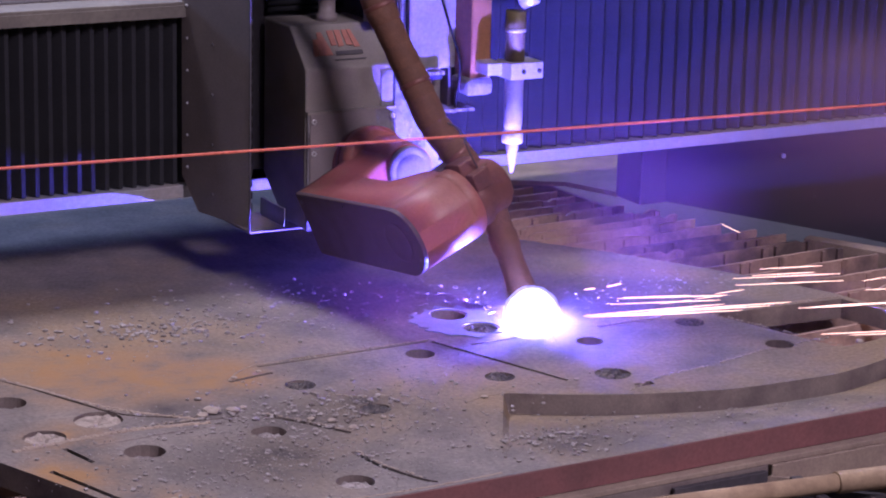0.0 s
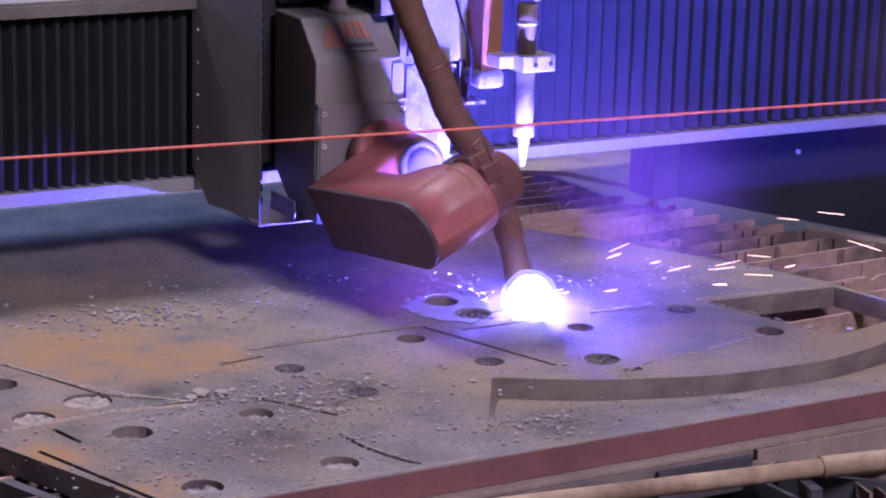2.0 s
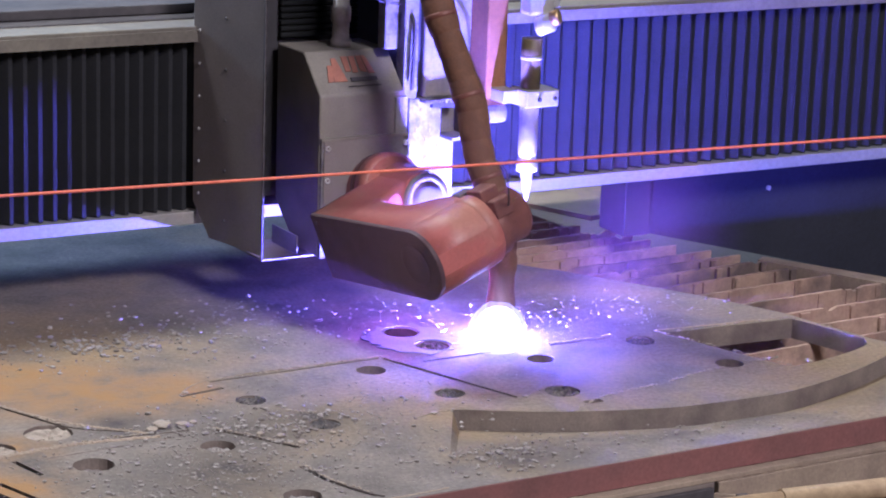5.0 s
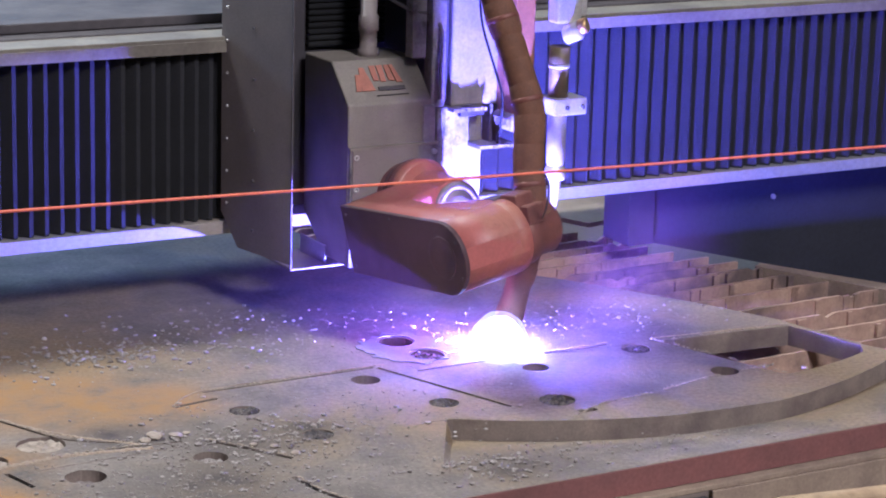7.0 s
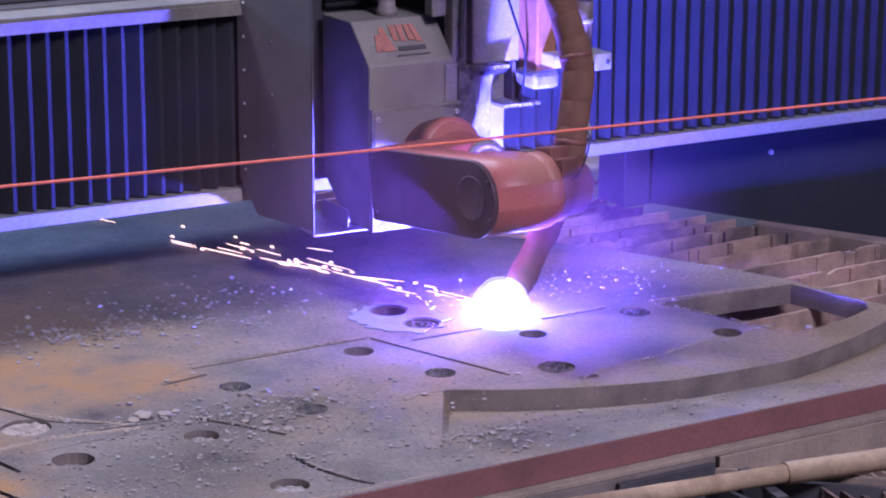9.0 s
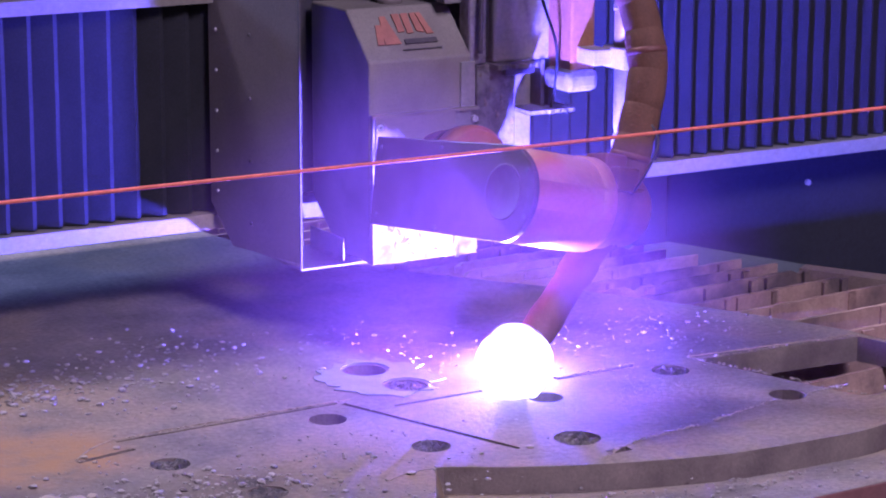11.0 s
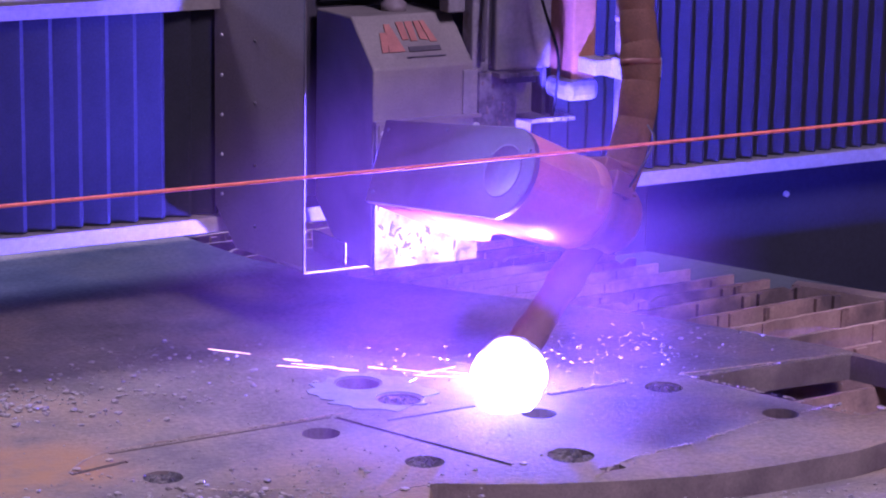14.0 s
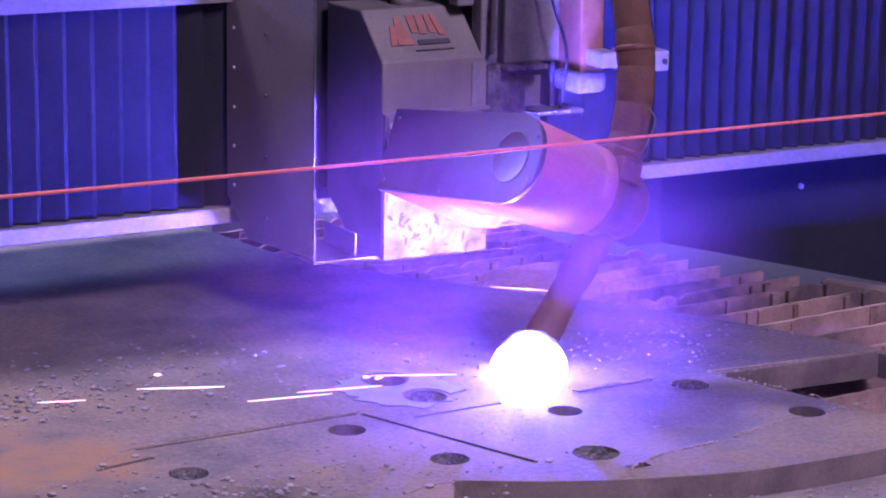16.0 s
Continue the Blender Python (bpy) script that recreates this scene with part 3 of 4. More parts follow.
def carriage_unit():
    c = thing("carriage", "dark grey tool carriage with a dusty cover box", "machine carriage")
    side = [(0.0, 0.125), (0.17, 0.125), (0.225, 0.19), (0.225, 1.1), (0.0, 1.1)]
    bm = prism(side, "x", 0.0, 0.004, 0.001)
    for v in bm.verts:
        v.co.x -= 0.2 * v.co.y
    part("side_plate", bm, GREY, c)
    part("core", prism([(0.1, 0.13), (0.17, 0.13), (0.225, 0.19), (0.225, 1.1), (0.1, 1.1)], "x", 0.005, 0.045), RUBBER, c)
    part("carriage_body", prism([(0.171, 0.2), (0.222, 0.2), (0.222, 1.1), (0.171, 1.1)], "x", 0.046, 0.42), BLACK, c)
    part("edge_strip", boxed(-0.001, 0.0025, -0.003, 0.0, 0.118, 1.1), DARK, c)
    part("foot_plate", boxed(0.0, 0.14, -0.003, 0.14, 0.1145, 0.119, 0.001), GREY, c)
    part("foot_bracket", boxed(0.08, 0.083, 0.01, 0.12, 0.119, 0.155), WHITE, c)
    for k in range(14):
        z = 0.21 + 0.065 * k
        part("rivet", turned([(0.003, 0), (0.003, 0.0015), (0.002, 0.003)], pose(-0.041, 0.205, z, 0, -90, 11), 8), STEELY, c)
    for k in range(7):
        part("rivet", turned([(0.003, 0), (0.003, 0.0015), (0.002, 0.003)], pose(-0.024, 0.12, 0.17 + 0.1 * k, 0, -90, 11), 8), DARK, c)
    # dark pleated curtain between the side plate and the cover box
    for k in range(40):
        part("curtain_fold", boxed(0.012, 0.05, 0.09, 0.12, 0.135 + 0.024 * k, 0.153 + 0.024 * k, 0.004), RUBBER, c)
    for k in range(24):
        part("curtain_fold", boxed(0.11, 0.28, 0.155, 0.17, 0.52 + 0.0125 * k, 0.530 + 0.0125 * k, 0.003), RUBBER, c)
    # the cover box with its sloping shoulder
    shape = [(-0.04, 0.123), (-0.04, 0.438), (0.034, 0.512), (0.15, 0.512), (0.15, 0.2), (0.06, 0.123)]
    part("cover_box", prism(shape, "x", 0.1, 0.282, 0.003), CASE, c, "dusty olive-grey sheet cover")
    part("lower_panel", boxed(0.102, 0.292, -0.0465, -0.03, 0.12, 0.353, 0.002), SPATTER, c, "spatter-pitted pale lower panel")
    r = random.Random(17)
    flecks = bmesh.new()
    for _ in range(46):
        s = 0.0015 + 0.005 * r.random() ** 2.2
        m = pose(r.uniform(0.108, 0.27), -0.0468, r.uniform(0.126, 0.212), 0, r.uniform(0, 180), 0) @ Matrix.Diagonal((s * r.uniform(1, 2.2), 0.0012, s * 0.6, 1))
        bmesh.ops.create_icosphere(flecks, subdivisions=2, radius=1.0, matrix=m)
    for v in flecks.verts:
        v.co += Vector((noise.noise(v.co * 400), 0, noise.noise(v.co * 400 + Vector((5, 0, 0))))) * 0.0016
    part("burnt_flecks", flecks, BLACK, c, "burnt black flecks")
    part("panel_cover", boxed(0.106, 0.25, -0.05, -0.045, 0.215, 0.355, 0.002), GREY, c)
    part("seam_strip", boxed(0.1, 0.292, -0.051, -0.038, 0.352, 0.357), CASE, c)
    # pale strip imitates arc light falling on the cover box's right side
    part("lit_corner_patch", boxed(0.262, 0.289, -0.0435, -0.02, 0.23, 0.428, 0.002), WHITE, c, "pale patch painting arc light on the box corner")
    for u, z in ((0.114, 0.338), (0.114, 0.275), (0.284, 0.338), (0.284, 0.275)):
        part("screw", turned([(0.0055, 0), (0.0055, 0.006), (0.003, 0.006), (0.003, 0.003)], pose(u, -0.0462, z, 90), 10), STEELY, c)
    # emblem on the shoulder: plain slanted strokes over a bar
    slope = 45.0
    m = pose(0.191, -0.0028, 0.4752, slope)
    strokes = [((-0.04, -0.018), (-0.033, -0.018), (-0.026, 0.006), (-0.034, 0.006)), ((-0.032, -0.018), (-0.014, -0.018), (-0.02, 0.016), (-0.026, 0.016)), ((-0.012, -0.004), (-0.005, -0.004), (-0.004, 0.018), (-0.012, 0.018)),
               ((-0.003, -0.006), (0.004, -0.006), (0.006, 0.018), (-0.002, 0.018)), ((0.008, -0.004), (0.016, -0.006), (0.014, 0.018), (0.008, 0.018)), ((0.018, -0.008), (0.026, -0.008), (0.02, 0.018), (0.015, 0.018))]
    for s in strokes:
        bm = prism([(1.6 * x, 1.6 * y + 0.006) for x, y in s], "z", 0.0015, 0.0028)
        bm.transform(m)
        part("emblem_stroke", bm, LOGO, c, "faded orange emblem stroke")
    for x0, x1, z in ((-0.01, 0.028, -0.016), (-0.016, 0.03, -0.024)):
        bm = boxed(1.5 * x0, 1.5 * x1, 1.5 * z, 1.5 * z + (0.009 if z > -0.02 else 0.002), 0.0015, 0.0032)
        bm.transform(m)
        part("emblem_bar", bm, DARK, c)
    # cable conduit into the top of the box
    bm = turned([(0.021, 0.55), (0.021, 0.565), (0.017, 0.566), (0.017, 0.6), (0.02, 0.601), (0.02, 0.63), (0.0165, 0.631), (0.0165, 1.1)], pose(0.2, 0.075, -0.04), 18)
    part("conduit", bm, GREY, c)
    part("cable", tube(smooth_path([(0.215, 0.07, 0.64), (0.25, 0.0, 0.61), (0.29, -0.01, 0.6), (0.3, -0.04, 0.57), (0.297, -0.045, 0.5), (0.296, -0.045, 0.44)], steps=5), 0.004), DARK, c)
    # pale slide column on which the gas torch hangs
    part("slide_column", boxed(0.3, 0.372, -0.03, 0.06, 0.15, 0.4195, 0.003), SPATTER, c, "spattered white slide column")
    part("column_panel", boxed(0.3725, 0.412, -0.012, 0.06, 0.15, 0.4195, 0.002), WHITE, c, "pale lilac-grey panel")
    part("slide_panel", boxed(0.327, 0.445, -0.035, 0.0, 0.42, 1.1, 0.005), WHITE, c, "white sheet panel")
    part("slide_gap", boxed(0.316, 0.3265, -0.02, 0.0, 0.43, 1.1), BLACK, c)
    part("guide_panel", boxed(0.284, 0.3155, -0.032, 0.0, 0.42, 1.1, 0.003), SPATTER, c, "spattered pale guide panel")
    part("guide_panel", boxed(0.252, 0.2835, -0.01, 0.02, 0.515, 1.1, 0.003), SPATTER, c, "spattered pale guide panel")
    part("back_plate", boxed(0.295, 0.42, 0.061, 0.09, 0.14, 1.1), WHITE, c)
    r = random.Random(5)

    def crusted(x0, x1, y0, y1, z, thick):
        """A plate whose rim is ragged with spatter."""
        n = 14
        rim = [(x0 + (x1 - x0) * i / n, y0 + r.uniform(-0.005, 0.002)) for i in range(n + 1)] + [(x1, y1), (x0, y1)]
        return prism(rim, "z", z - thick, z)

    part("shelf_bracket", crusted(0.372, 0.455, -0.075, 0.0, 0.345, 0.006), SPATTER, c, "spatter-crusted pale shelf")
    part("shelf_bracket", crusted(0.322, 0.395, -0.056, -0.03, 0.4195, 0.007), SPATTER, c, "spatter-crusted pale lip")
    part("lip_gap", boxed(0.345, 0.4, -0.042, -0.031, 0.4, 0.412, 0.001), BLACK, c)
    for u in (0.413, 0.428):
        part("shelf_post", boxed(u, u + 0.007, -0.04, -0.01, 0.3455, 0.42), DARK, c)
    beads = bmesh.new()
    for _ in range(70):
        d = 0.0012 + 0.0028 * r.random() ** 2
        bmesh.ops.create_icosphere(beads, subdivisions=1, radius=d, matrix=pose(r.uniform(0.304, 0.368), -0.0302, r.uniform(0.17, 0.415)) @ Matrix.Diagonal((1, 0.4, 1.3, 1)))
    part("spatter_beads", beads, CUT, c, "dark spatter beads")
    # loose cable down the front of the slide
    part("cable", tube(smooth_path([(0.372, -0.05, 0.72), (0.375, -0.06, 0.6), (0.392, -0.075, 0.52), (0.412, -0.085, 0.45), (0.418, -0.075, 0.39), (0.42, -0.06, 0.346)], steps=6), 0.0025), RUBBER, c)
    part("drive_cover", boxed(0.43, 0.475, -0.1, 0.0, 0.395, 1.1, 0.004), TAN, c, "orange-brown drive cover")
    part("drive_foot", boxed(0.418, 0.478, -0.11, -0.036, 0.375, 0.41, 0.01), SPATTER, c)
    return c


carriage = carriage_unit()


def gas_torch():
    g = thing("gas_torch", "straight pale gas cutting torch in a clamp block", "gas torch")
    m = pose(0.497, -0.155, 0)
    part("nozzle", turned([(0.004, 0.247), (0.0115, 0.285), (0.0125, 0.292), (0.0125, 0.3)], m), WHITE, g, "pale tapered nozzle")
    part("nut", turned([(0.02, 0.297), (0.021, 0.3), (0.021, 0.312), (0.017, 0.318), (0.015, 0.322)], m), STEELY, g)
    part("barrel", turned([(0.016, 0.318), (0.0185, 0.328), (0.0185, 0.41)], m), WHITE, g, "white barrel")
    part("clamp_block", boxed(0.472, 0.545, -0.185, -0.125, 0.404, 0.431, 0.002), STEELY, g)
    for u in (0.5, 0.535):
        part("clamp_bolt", turned([(0.004, 0), (0.004, 0.004), (0.002, 0.004)], pose(u, -0.185, 0.417, 90), 8), DARK, g)
    part("clamp_arm", boxed(0.44, 0.475, -0.15, -0.1, 0.408, 0.428, 0.002), STEELY, g)
    part("guard_tube", turned([(0.019, 0.428), (0.019, 0.478), (0.02, 0.48), (0.02, 0.512)], m), OLIVE, g, "olive-brown tube")
    part("collar", turned([(0.0205, 0.478), (0.0205, 0.484)], m), STEELY, g)
    part("valve", turned([(0.012, 0.0), (0.016, 0.004), (0.016, 0.034), (0.012, 0.038)], pose(0.5, -0.165, 0.53, 70, 0, 40)), STEELY, g)
    part("valve_knob", turned([(0.013, 0.0), (0.013, 0.014), (0.01, 0.018)], pose(0.517, -0.19, 0.545, 70, 0, 40), 14), BRASS, g)
    part("valve_body", boxed(0.475, 0.53, -0.18, -0.14, 0.55, 0.6, 0.006), STEELY, g)
    part("valve_arm", boxed(0.53, 0.545, -0.175, -0.15, 0.56, 0.63, 0.004), STEELY, g)
    part("gas_pipe", tube([(0.49, -0.155, 0.6), (0.488, -0.15, 0.75), (0.47, -0.12, 1.1)], 0.009), BRASS, g)
    part("gas_pipe", tube([(0.51, -0.155, 0.6), (0.515, -0.14, 0.8), (0.5, -0.12, 1.1)], 0.009), OLIVE, g)
    for ob in g.children:
        for v in ob.data.vertices:
            v.co.z = 0.226 + (v.co.z - 0.247) * 1.22
    return g


gas = gas_torch()


# ---- the tilting plasma head ----
# Space of the head: x runs out along the arm, y across it towards the torch, z up; the origin is the torch's tilt axis on the side cover.
HEAD = [
    (0, pose(-0.016, 0.072, 0.194, 21.7, -9.8, -74.8)), (1.5, pose(0.0, 0.039, 0.189, 22.3, -10, -74.4)), (3.5, pose(0.039, -0.005, 0.192, 21.9, -10, -74.1)), (7, pose(0.128, -0.054, 0.236, 8.7, -9.7, -73.6)),
    (9, pose(0.194, -0.054, 0.275, -1.8, -10, -73.2)), (12.5, pose(0.284, 0.013, 0.335, -21.2, -9.8, -71.0)), (14.5, pose(0.292, 0.07, 0.349, -25.1, -10.2, -71.2)), (16, pose(0.285, 0.112, 0.353, -25.1, -10.5, -70.8)),
]
SWING = [(0, 5.7), (1.5, 14.1), (3.5, 24.6), (7, 37.1), (9, 40.8), (12.5, 36.2), (14.5, 28.1), (16, 23.3)]


def side_outline(grow=0.0):
    """The arm seen from its side: square at the root, round at the torch end."""
    r = 0.068 + grow
    out = [(-0.309 - grow, -0.044 - grow), (-0.309 - grow, 0.086 + grow)]
    out += [(r * math.cos(a), -0.002 + r * math.sin(a)) for a in [math.radians(86 - 172 * k / 14) for k in range(15)]]
    return out


def ease(x):
    x = max(0.0, min(1.0, x))
    return x * x * (3 - 2 * x)


def plasma_head():
    h = thing("plasma_cutter", "red tilting plasma cutting arm with a dark brown side cover", "cutting head")
    part("side_cover", prism(side_outline(0.001), "y", -0.006, 0.004, 0.002), COVER, h, "flat dark brown side cover")
    cap = turned([(0.04, 0), (0.04, 0.0008), (0.0385, 0.0012), (0.037, 0.0004), (0.012, 0.0004)], pose(0, -0.006, 0, 90), 28)
    part("axis_cap", cap, COVER, h, "round flush axis cap")
    for x, z in ((-0.295, 0.07), (-0.295, -0.03), (-0.15, 0.066), (-0.15, -0.05), (0.05, 0.03), (0.05, -0.035)):
        part("cover_screw", turned([(0.003, 0), (0.003, 0.002)], pose(x, -0.006, z, 90), 8), DARK, h)
    # the casting: wide at the root and at the drum, scooped out between them
    bm = bmesh.new()
    rings = []
    n = 64
    for k in range(n + 1):
        x = -0.309 + (0.3075 + 0.068) * k / n
        s = (x + 0.309) / 0.309
        if x < -0.02:
            zt, zb = 0.086 - 0.02 * s, -0.044 - 0.026 * s
        else:
            c = math.sqrt(max(0.0004, 0.068**2 - min(x, 0.0675) ** 2)) if x > 0 else 0.067
            zt, zb = c - 0.002, -c - 0.002
        dip = ease((s - 0.26) / 0.1) * (1 - ease((s - 0.6) / 0.3))
        wide = 0.2 * (1 - s) + 0.145 * s if s < 1 else 0.145
        w = wide * (1 - dip) + 0.092 * dip
        e = min(0.012, (zt - zb) / 4)
        up = 0.016 * max(0.0, 1 - s / 0.4) ** 2
        prof = [(0.004, zb), (w - e, zb), (w - e * 0.3, zb + e * 0.3), (w, zb + e), (w, zt + up - e), (w - e * 0.3, zt + up - e * 0.3), (w - e, zt + up), (w * 0.55, zt + up * 0.35), (0.004, zt)]
        rings.append([bm.verts.new((x, y, z)) for y, z in prof])
    for a, b in zip(rings, rings[1:]):
        for i in range(9):
            bm.faces.new((a[i], a[(i + 1) % 9], b[(i + 1) % 9], b[i])).smooth = True
    bm.faces.new(rings[0])
    bm.faces.new(rings[-1][::-1])
    part("arm_casting", bm, RED, h, "red painted arm casting")
    # root flange towards the cover box, drum and inner disc
    root = pose(-0.35, 0.18, 0.058, 0, 90, 0)
    part("root_flange", turned([(0.064, -0.06), (0.064, 0.02), (0.07, 0.022), (0.07, 0.048), (0.062, 0.054)], root, 36), RED, h, "red round flange")
    part("flange_groove", turned([(0.0655, 0.0), (0.0655, 0.018)], root, 36), CLAMP, h)
    neck = pose(-0.35, 0.19, 0.032, 0, 90, 0)
    part("root_neck", turned([(0.074, 0.03), (0.072, 0.05), (0.066, 0.075), (0.06, 0.1), (0.056, 0.128), (0.054, 0.135)], neck, 36), RED, h, "red neck behind the pale disc")
    part("inner_disc", turned([(0.052, 0.132), (0.051, 0.139), (0.047, 0.142), (0.038, 0.143), (0.036, 0.141), (0.034, 0.143), (0.02, 0.143)], neck, 32), WHITE, h, "pale ringed disc")
    part("drum", turned([(0.062, 0.12), (0.0685, 0.125), (0.0685, 0.148), (0.06, 0.152)], pose(0, 0, 0, -90), 36), RED, h)
    part("clamp_ring", turned([(0.058, 0.15), (0.061, 0.154), (0.061, 0.178), (0.052, 0.183), (0.052, 0.225), (0.045, 0.235), (0.03, 0.238)], pose(0, 0, 0, -90), 32), CLAMP, h, "rust-brown clamp ring")
    part("clamp_lug", boxed(-0.012, 0.034, 0.15, 0.19, 0.05, 0.075, 0.003), CLAMP, h)
    part("clamp_lug", boxed(0.04, 0.062, 0.152, 0.192, 0.02, 0.055, 0.003), CLAMP, h)
    part("clamp_lug", boxed(-0.05, -0.02, 0.14, 0.175, 0.052, 0.07, 0.003), DARK, h)
    # the torch, which swings in the clamp
    t = new("torch")
    t.parent = h
    part("torch_body", turned([(0.012, -0.272), (0.021, -0.262), (0.0265, -0.24), (0.0275, -0.21), (0.025, -0.19), (0.024, -0.14), (0.0275, -0.125), (0.0275, -0.1), (0.025, -0.095), (0.026, 0.03), (0.02, 0.05)], None, 24), SLEEVE, t, "dark brown leather-wrapped torch")
    part("torch_tip", turned([(0.005, -0.285), (0.011, -0.273), (0.012, -0.268)], None, 16), BRASS, t)
    part("tie_wire", tube(smooth_path([(0.03, -0.02, 0.05), (0.045, -0.035, 0.1), (0.03, -0.03, 0.14), (0.0, -0.03, 0.15)], steps=5), 0.0018, 6), DARK, t)
    return h, t


head, torch = plasma_head()

# The hose above the torch: lower end at the clamp, then two points and the end, as metres in the hall.
HOSE = [
    (0, (0.165, 0.135, 0.269), (0.084, 0.192, 0.375), (0.054, 0.223, 0.45), (-0.006, 0.285, 0.6)), (3.5, (0.219, 0.06, 0.268), (0.16, 0.109, 0.371), (0.145, 0.133, 0.441), (0.102, 0.184, 0.571)),
    (7, (0.322, 0.008, 0.267), (0.315, 0.04, 0.379), (0.323, 0.064, 0.48), (0.277, 0.13, 0.669)), (9, (0.392, 0.004, 0.268), (0.413, 0.03, 0.386), (0.43, 0.049, 0.474), (0.407, 0.092, 0.601)),
    (12.5, (0.47, 0.064, 0.261), (0.522, 0.08, 0.405), (0.535, 0.095, 0.481), (0.527, 0.124, 0.586)), (14.5, (0.474, 0.114, 0.263), (0.52, 0.131, 0.397), (0.533, 0.145, 0.472), (0.534, 0.173, 0.587)),
    (16, (0.467, 0.158, 0.267), (0.502, 0.18, 0.406), (0.511, 0.196, 0.482), (0.506, 0.226, 0.597)),
]
HOSE_N, HOSE_STEP = 14, 0.052


def torch_hose():
    r = random.Random(3)
    out = []
    for k in range(HOSE_N):
        w = 0.0285 + r.uniform(-0.0015, 0.002)
        bm = turned([(w * 0.8, -0.012), (w * 0.96, -0.004), (w, 0.01), (w * 1.02, 0.03), (w * 0.99, 0.046), (w * 0.93, 0.058), (w * 0.75, 0.066)], None, 20)
        ob = part("torch_hose", bm, SLEEVE)
        tagged(ob, "brown leather-wrapped torch hose section above the clamp", "hose section", "sections of the torch hose")
        if k % 3 == 1:
            part("band", turned([(w * 1.03, 0.022), (w * 1.05, 0.025), (w * 1.05, 0.028), (w * 1.03, 0.031)], None, 20), CLAMP, ob)
        out.append(ob)
    return out


HOSE_PARTS = torch_hose()


def hose_rows():
    rows = [[] for _ in HOSE_PARTS]
    for t, *pts in HOSE:
        p = [Vector(q) for q in pts]
        p.insert(0, p[0] - 0.045 * (p[1] - p[0]).normalized())
        d = (p[4] - p[3]).normalized()
        p += [p[4] + 0.1 * (d + Vector((0, 0.1, 0.5))).normalized(), p[4] + 0.3 * (d + Vector((0, 0.2, 1.0))).normalized()]
        fine = smooth_path([tuple(q) for q in p], steps=14)
        run = [0.0]
        for a, b in zip(fine, fine[1:]):
            run.append(run[-1] + (b - a).length)

        def at(s):
            for i in range(len(run) - 1):
                if run[i + 1] >= s:
                    return fine[i].lerp(fine[i + 1], (s - run[i]) / max(1e-6, run[i + 1] - run[i]))
            return fine[-1] + (fine[-1] - fine[-2]).normalized() * (s - run[-1])

        for k in range(HOSE_N):
            a, b = at(0.045 + k * HOSE_STEP), at(0.045 + (k + 1) * HOSE_STEP)
            rows[k].append((t, Matrix.Translation(a) @ (b - a).to_track_quat("Z", "Y").to_matrix().to_4x4()))
    return rows


# ---- the cord in front of the machine ----
cord = thing("cord", "thin taut orange cord stretched before the gantry", "cord")
part("strand", tube([(-2.6, -0.6, 0.4696), (-0.8, -0.6, 0.436), (0.06, -0.6005, 0.4185), (0.95, -0.6, 0.404), (2.8, -0.6, 0.37)], 0.0024, 8), CORD, cord)
part("post", boxed(-2.62, -2.6, -0.61, 0.4, 0.44, 0.48), DARK, cord)
part("post", boxed(2.8, 2.82, -0.61, 0.4, 0.35, 0.48), DARK, cord)

# ---- the arc ----
TIP = [(0, 0.269, 0.146), (1.5, 0.284, 0.158), (3.5, 0.294, 0.161), (7, 0.312, 0.146), (9, 0.323, 0.145), (12.5, 0.346, 0.165), (14.5, 0.345, 0.169), (16, 0.343, 0.186)]
arc = thing("plasma_arc", "blinding white-violet plasma arc on the plate", "plasma arc")


def glare_ball(name, size, material, label):
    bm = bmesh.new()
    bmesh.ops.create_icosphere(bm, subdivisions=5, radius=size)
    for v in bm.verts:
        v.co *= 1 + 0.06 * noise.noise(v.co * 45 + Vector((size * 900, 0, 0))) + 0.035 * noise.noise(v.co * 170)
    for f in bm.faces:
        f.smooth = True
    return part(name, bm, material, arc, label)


# balls and halo build the camera's glare round the arc, set towards the camera
GLARE_BALLS = [glare_ball("arc_glare", size, GLARE, "white-violet glare ball round the arc") for size in (0.041, 0.04, 0.0395, 0.0405, 0.04)]
HALO = glare_ball("arc_glare_halo", 0.053, HALO_GLARE, "thin violet glare shell")
bm = bmesh.new()
bmesh.ops.create_icosphere(bm, subdivisions=3, radius=0.015)
bm.transform(pose(0, 0, -0.0125) @ Matrix.Diagonal((1, 1, 0.36, 1)))
part("core", bm, ARC, arc, "blinding violet arc core")


def tip_at(t, z=0.012):
    for (a, x0, y0), (b, x1, y1) in zip(TIP, TIP[1:]):
        if a <= t <= b:
            s = (t - a) / (b - a)
            return Vector((x0 + (x1 - x0) * s, y0 + (y1 - y0) * s, z))
    return Vector((*TIP[-1][1:], z))


# ---- glare veil and fume over the cut ----
def fume_veil_puff(wide, deep, high, density, label):
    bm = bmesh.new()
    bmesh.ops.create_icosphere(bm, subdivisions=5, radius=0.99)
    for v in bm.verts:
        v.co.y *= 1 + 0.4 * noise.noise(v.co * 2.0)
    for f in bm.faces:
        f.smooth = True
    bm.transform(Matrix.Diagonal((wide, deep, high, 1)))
    return tagged(part("fume", bm, fume_veil_of("fume_and_glare_veil", density, wide, high)), label, "fume", "puffs of fume")


